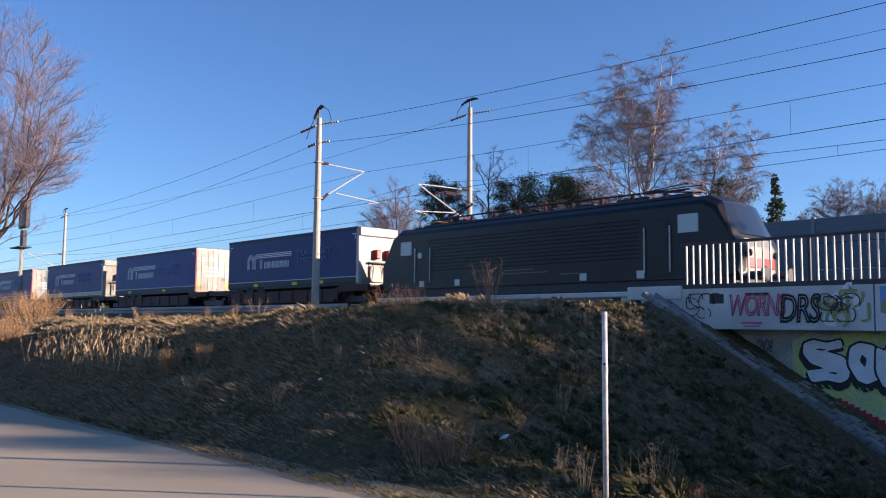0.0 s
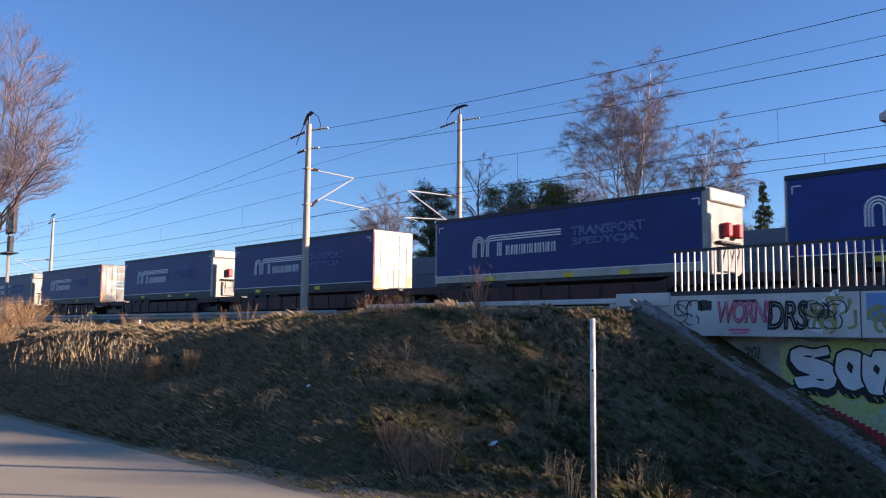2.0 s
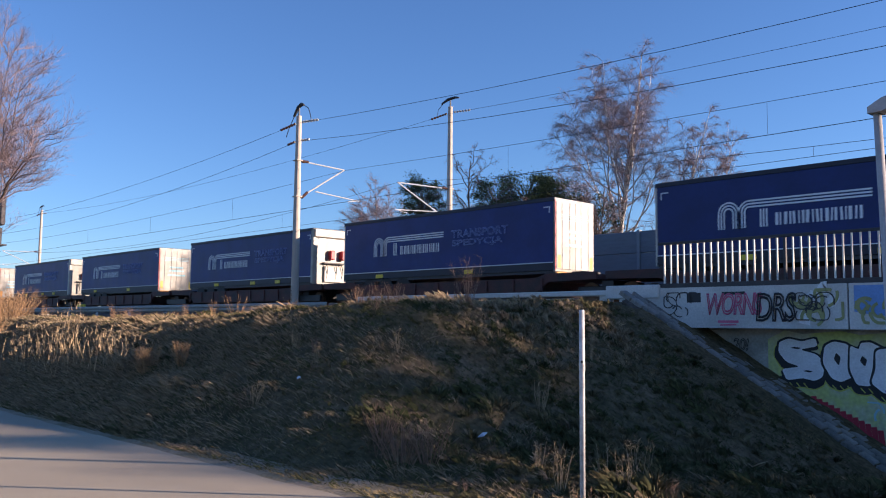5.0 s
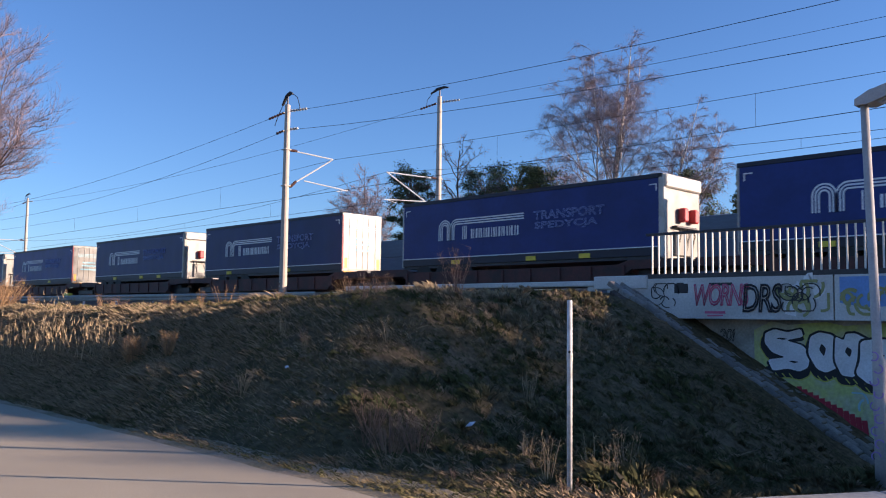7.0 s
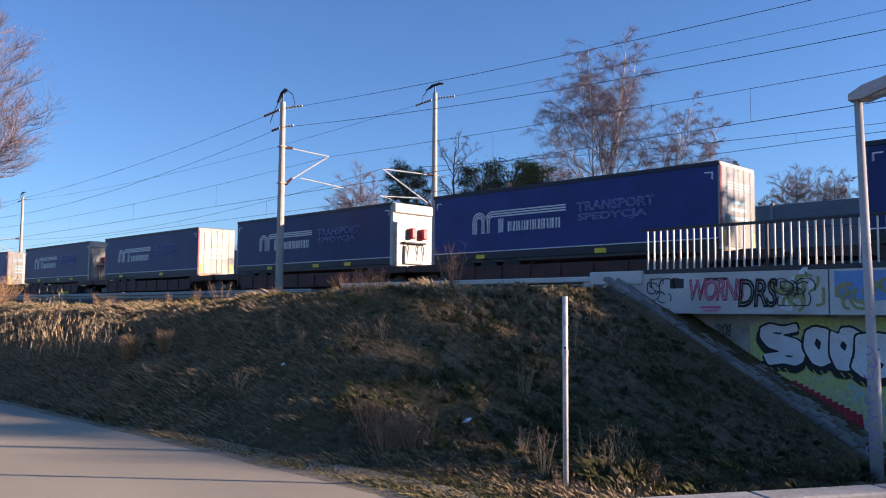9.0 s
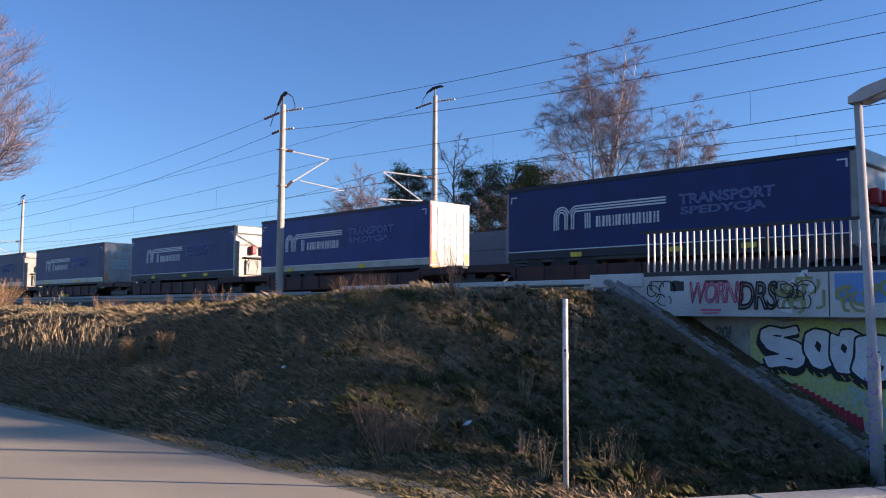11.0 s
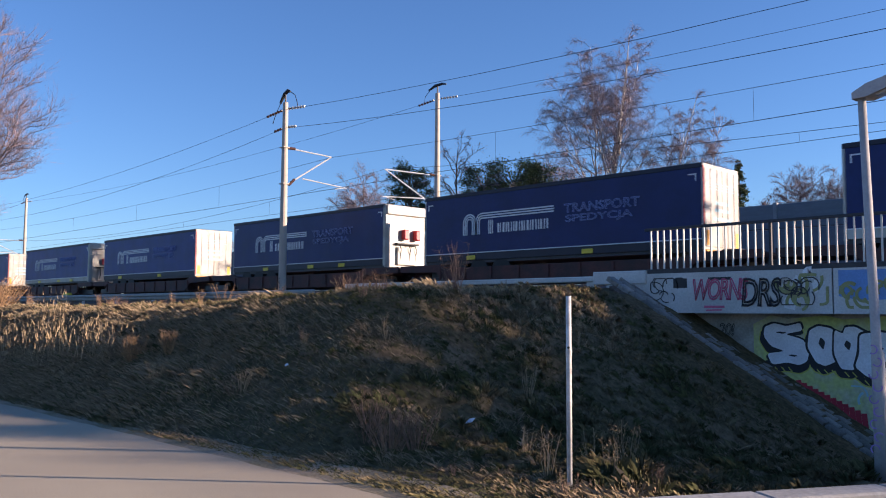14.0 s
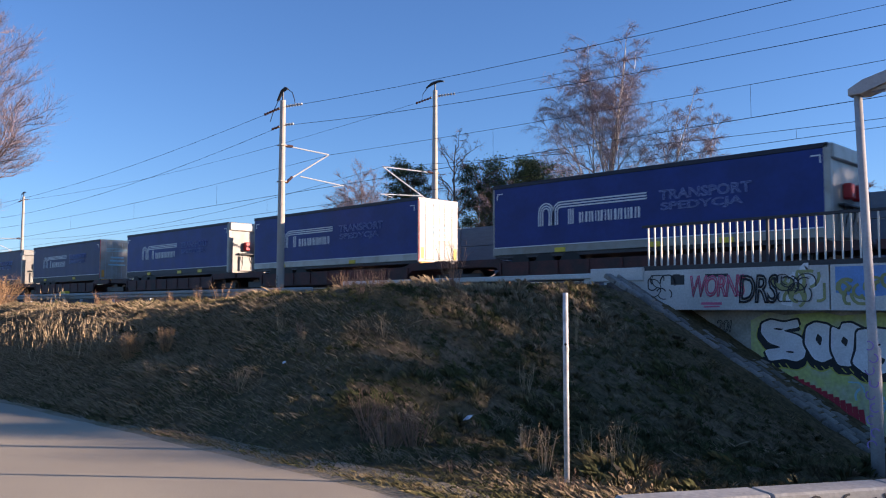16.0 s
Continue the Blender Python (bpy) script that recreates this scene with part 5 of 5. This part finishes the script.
# ---- weeds and grass ----
def build_plants():
    for i, (x, y, h, r, n) in enumerate(((-7.3, 6.4, 0.5, 0.42, 60), (-6.95, 6.5, 0.5, 0.3, 40), (-7.75, 6.5, 0.4, 0.3, 30))):
        shrub("dead_shrub", x, y, ground_z(x, y), h, r, 60 + i, "reddish brown leafless shrub on the slope", M_DEADWEED, n, 0.005)
    shrub("dry_shrub", -13.95, 6.45, ground_z(-13.95, 6.45), 0.5, 0.24, 63, "orange-brown dry shrub on the slope", M_TWIGPALE, 110)
    shrub("dry_shrub", -13.3, 6.75, ground_z(-13.3, 6.75), 0.42, 0.2, 64, "orange-brown dry shrub on the slope", M_TWIGPALE, 45)
    for i, (x, y, h, r, n) in enumerate(((-5.12, 6.5, 0.5, 0.16, 12), (-4.55, 6.75, 0.5, 0.12, 8), (-6.2, 7.5, 0.4, 0.14, 10), (-7.69, 9.35, 0.5, 0.3, 12), (-5.4, 8.3, 0.5, 0.2, 8), (-8.6, 11.8, 0.9, 0.1, 5), (-9.3, 8.1, 0.4, 0.2, 10), (-11.2, 7.6, 0.4, 0.2, 12), (-5.2, 7.4, 0.5, 0.2, 7), (-10.3, 6.3, 0.35, 0.25, 14), (-12.2, 6.0, 0.3, 0.2, 10))):
        shrub("dry_weed", x, y, ground_z(x, y), h, r, 70 + i, "dry branching weed stalk on the slope", M_DRY, n, 0.005, "weed", "weeds")
    shrub("rim_shrub", -10.35, 10.6, ground_z(-10.35, 10.6), 0.85, 0.34, 90, "reddish bare shrub on the embankment rim", M_DEADWEED, 26, 0.005)
    spots = random.Random(77)
    for i in range(26):
        x, y = -10.6 - 24 * spots.random() ** 1.4, spots.uniform(8.6, 10.2)
        shrub("rim_weed", x, y, ground_z(x, y), spots.uniform(0.22, 0.5), spots.uniform(0.12, 0.3), 100 + i, "dry brown weeds on the embankment rim", M_DEADWEED if i % 2 else M_TWIGPALE, 14, 0.004, "weed", "weeds")
    for i in range(16):
        x, y = spots.uniform(-58, -24), spots.uniform(17.2, 17.7)
        shrub("rail_weed", x, y, ground_z(x, y), spots.uniform(0.5, 1.0), spots.uniform(0.2, 0.4), 160 + i, "dry straw weeds along the guard rail", M_TWIGPALE if i % 3 else M_DEADWEED, 16, 0.006, "weed", "weeds")
    for i in range(14):
        x, y = spots.uniform(-16, -4), spots.uniform(5.7, 8.6)
        shrub("slope_weed", x, y, ground_z(x, y), spots.uniform(0.15, 0.35), spots.uniform(0.08, 0.25), 190 + i, "small dead weed stalks on the slope", M_DEADWEED if i % 2 else M_DRYDULL, 9, 0.0035, "weed", "weeds")
    for i, (x, y, h, r) in enumerate(((-24.4, 6.8, 0.9, 0.7), (-26.2, 7.95, 1.0, 0.8), (-27.6, 8.6, 1.0, 0.9), (-25.6, 6.9, 0.9, 0.7), (-29, 8.3, 1.0, 0.8), (-30.5, 8.9, 0.9, 0.8))):
        shrub("orange_shrub", x, y, ground_z(x, y), h, r, 120 + i, "orange-brown leafless shrub at the embankment's edge", M_TWIGPALE, 80, 0.006)
    rnd = random.Random(9)
    for i, (x, y) in enumerate(((-21.5, 6.57), (-20.4, 6.5), (-19.6, 6.7), (-18.8, 6.54), (-17.8, 6.6), (-16.9, 6.7), (-22.5, 6.9), (-19.2, 7.1), (-20.9, 7.2), (-23.2, 8.0))):
        f = Form()
        for k in range(rnd.randint(16, 34)):
            a = Vector((rnd.gauss(0, 0.4), rnd.gauss(0, 0.25), -0.06))
            h = rnd.uniform(0.25, 0.7)
            e = a + Vector((rnd.gauss(0, 0.1), rnd.gauss(0, 0.1), h))
            strip(f, a, e, 0.006, 0.001, rnd)
            strip(f, e - Vector((0, 0, 0.02)), e + Vector((rnd.gauss(0, 0.03), rnd.gauss(0, 0.03), 0.1)), 0.012, 0.001, rnd)
        o = solid("dry_reeds", f, M_DRY, "clump of pale dry reeds on the slope", "reeds", "reed clumps")
        o.location = (x + 1.9, y - 0.2, ground_z(x + 1.9, y - 0.2))

    def blades(name, n, area, lo, hi, mat, label, seed, width=0.006, keep=None):
        rnd = random.Random(seed)
        f = Form()
        for i in range(n):
            x, y = area(rnd)
            if keep and not keep(x, y):
                continue
            z = ground_z(x, y) - 0.02
            h = rnd.uniform(lo, hi) * (0.6 + 0.8 * abs(noise.noise(Vector((x * 0.9, y * 0.9, 7)))))
            a = rnd.uniform(0, 6.28)
            w = width * rnd.uniform(0.6, 1.5)
            dx, dy = math.cos(a) * w, math.sin(a) * w
            bx, by = rnd.gauss(0, 0.8) * h, rnd.gauss(-0.7, 0.7) * h
            f.add([(x - dx, y - dy, z), (x + dx, y + dy, z), (x + bx * 0.4 + dx * 0.7, y + by * 0.4 + dy * 0.7, z + h * 0.6), (x + bx, y + by, z + h)], [(0, 1, 2), (0, 2, 3)])
        solid(name, f, mat, label, "grass", kind="stuff")

    def tussocks(name, n, area, lo, hi, mat, label, seed, count=26, width=0.003):
        """Clumps of blades that fan out from common roots and bend downhill."""
        rnd = random.Random(seed)
        f = Form()
        for i in range(n):
            cx, cy = area(rnd)
            size = rnd.uniform(lo, hi) * (0.5 + 1.0 * abs(noise.noise(Vector((cx * 0.8, cy * 0.8, 7)))))
            if cy < 9.8:
                size *= (0.5 + 0.5 * smoothstep(-9.0, -7.6, cx)) * (0.3 + 0.7 * smoothstep(5.6, 7.2, cy))
            sx, sy = rnd.gauss(0, 0.25), rnd.gauss(-0.35, 0.3)
            for k in range(count):
                a, q = rnd.uniform(0, 6.28), rnd.random()
                x, y = cx + math.cos(a) * size * 0.3 * q, cy + math.sin(a) * size * 0.3 * q
                z = ground_z(x, y) - 0.02
                h = size * rnd.uniform(0.5, 1.0)
                bx, by = (math.cos(a) * q * 0.7 + sx) * h, (math.sin(a) * q * 0.7 + sy) * h
                w = width * rnd.uniform(0.6, 1.5)
                px, py = -math.sin(a) * w, math.cos(a) * w
                top = h * (0.95 - 0.45 * q)
                f.add([(x - px, y - py, z), (x + px, y + py, z), (x + bx * 0.4 + px * 0.8, y + by * 0.4 + py * 0.8, z + top * 0.75), (x + bx, y + by, z + top)], [(0, 1, 2), (0, 2, 3)])
        solid(name, f, mat, label, "grass", kind="stuff")

    def near(rnd):
        d = rnd.random() ** 1.3
        return -3.2 - 24 * d, 5.05 + 5.6 * rnd.random()

    def right(rnd):
        return rnd.uniform(-11, -2.5), rnd.uniform(9.5, 15.2)

    def left(rnd):
        return -8.5 - 19 * rnd.random() ** 0.62, rnd.uniform(5.2, 8.4)

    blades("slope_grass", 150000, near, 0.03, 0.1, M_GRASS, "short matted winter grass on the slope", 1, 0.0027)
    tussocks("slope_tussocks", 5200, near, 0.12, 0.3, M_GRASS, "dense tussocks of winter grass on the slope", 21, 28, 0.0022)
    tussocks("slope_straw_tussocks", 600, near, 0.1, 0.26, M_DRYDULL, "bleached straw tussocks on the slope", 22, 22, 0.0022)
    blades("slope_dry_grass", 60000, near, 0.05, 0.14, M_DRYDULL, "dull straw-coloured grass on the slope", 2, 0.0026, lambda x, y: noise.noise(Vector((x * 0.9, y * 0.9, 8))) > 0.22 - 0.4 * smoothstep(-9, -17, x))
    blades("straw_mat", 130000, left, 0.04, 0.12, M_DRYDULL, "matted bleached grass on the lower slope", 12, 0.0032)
    blades("end_slope_grass", 50000, right, 0.03, 0.09, M_GRASS, "short winter grass beside the underpass", 3, 0.003, lambda x, y: y < 15.3)
    tussocks("end_slope_tussocks", 1500, lambda r: (r.uniform(-11, -3), r.uniform(9, 15)), 0.12, 0.28, M_GRASS, "tussocks of winter grass beside the underpass", 23, 24, 0.0035)
    tussocks("rim_tussocks", 420, lambda r: (r.uniform(-10.6, -8.4), r.uniform(9.6, 14.0)), 0.16, 0.3, M_DRYDULL, "sunlit straw tussocks at the end of the rim", 24, 30, 0.003)
    tussocks("rim_dry_grass", 520, lambda r: (r.uniform(-14.2, -10.4), r.uniform(10.2, 12.5)), 0.2, 0.42, M_DRY, "tall sunlit straw-coloured grass on the rim", 4, 26, 0.003)
    blades("rim_far_grass", 7000, lambda r: (-12 - 45 * r.random() ** 1.5, r.uniform(9, 16)), 0.03, 0.1, M_DRY, "dry grass along the far rim", 5, 0.006)
    blades("verge_grass", 9000, lambda r: (r.uniform(-16, -4.5), 5.05 + abs(r.gauss(0, 0.3))), 0.02, 0.06, M_GRASS, "short grass on the road verge", 6, 0.003)


build_ground()
build_bridge()
build_overhead()
build_signal()
build_barrier()
build_roadside()
build_graffiti()
build_trees()
build_plants()
TRAIN = build_train()
motions()
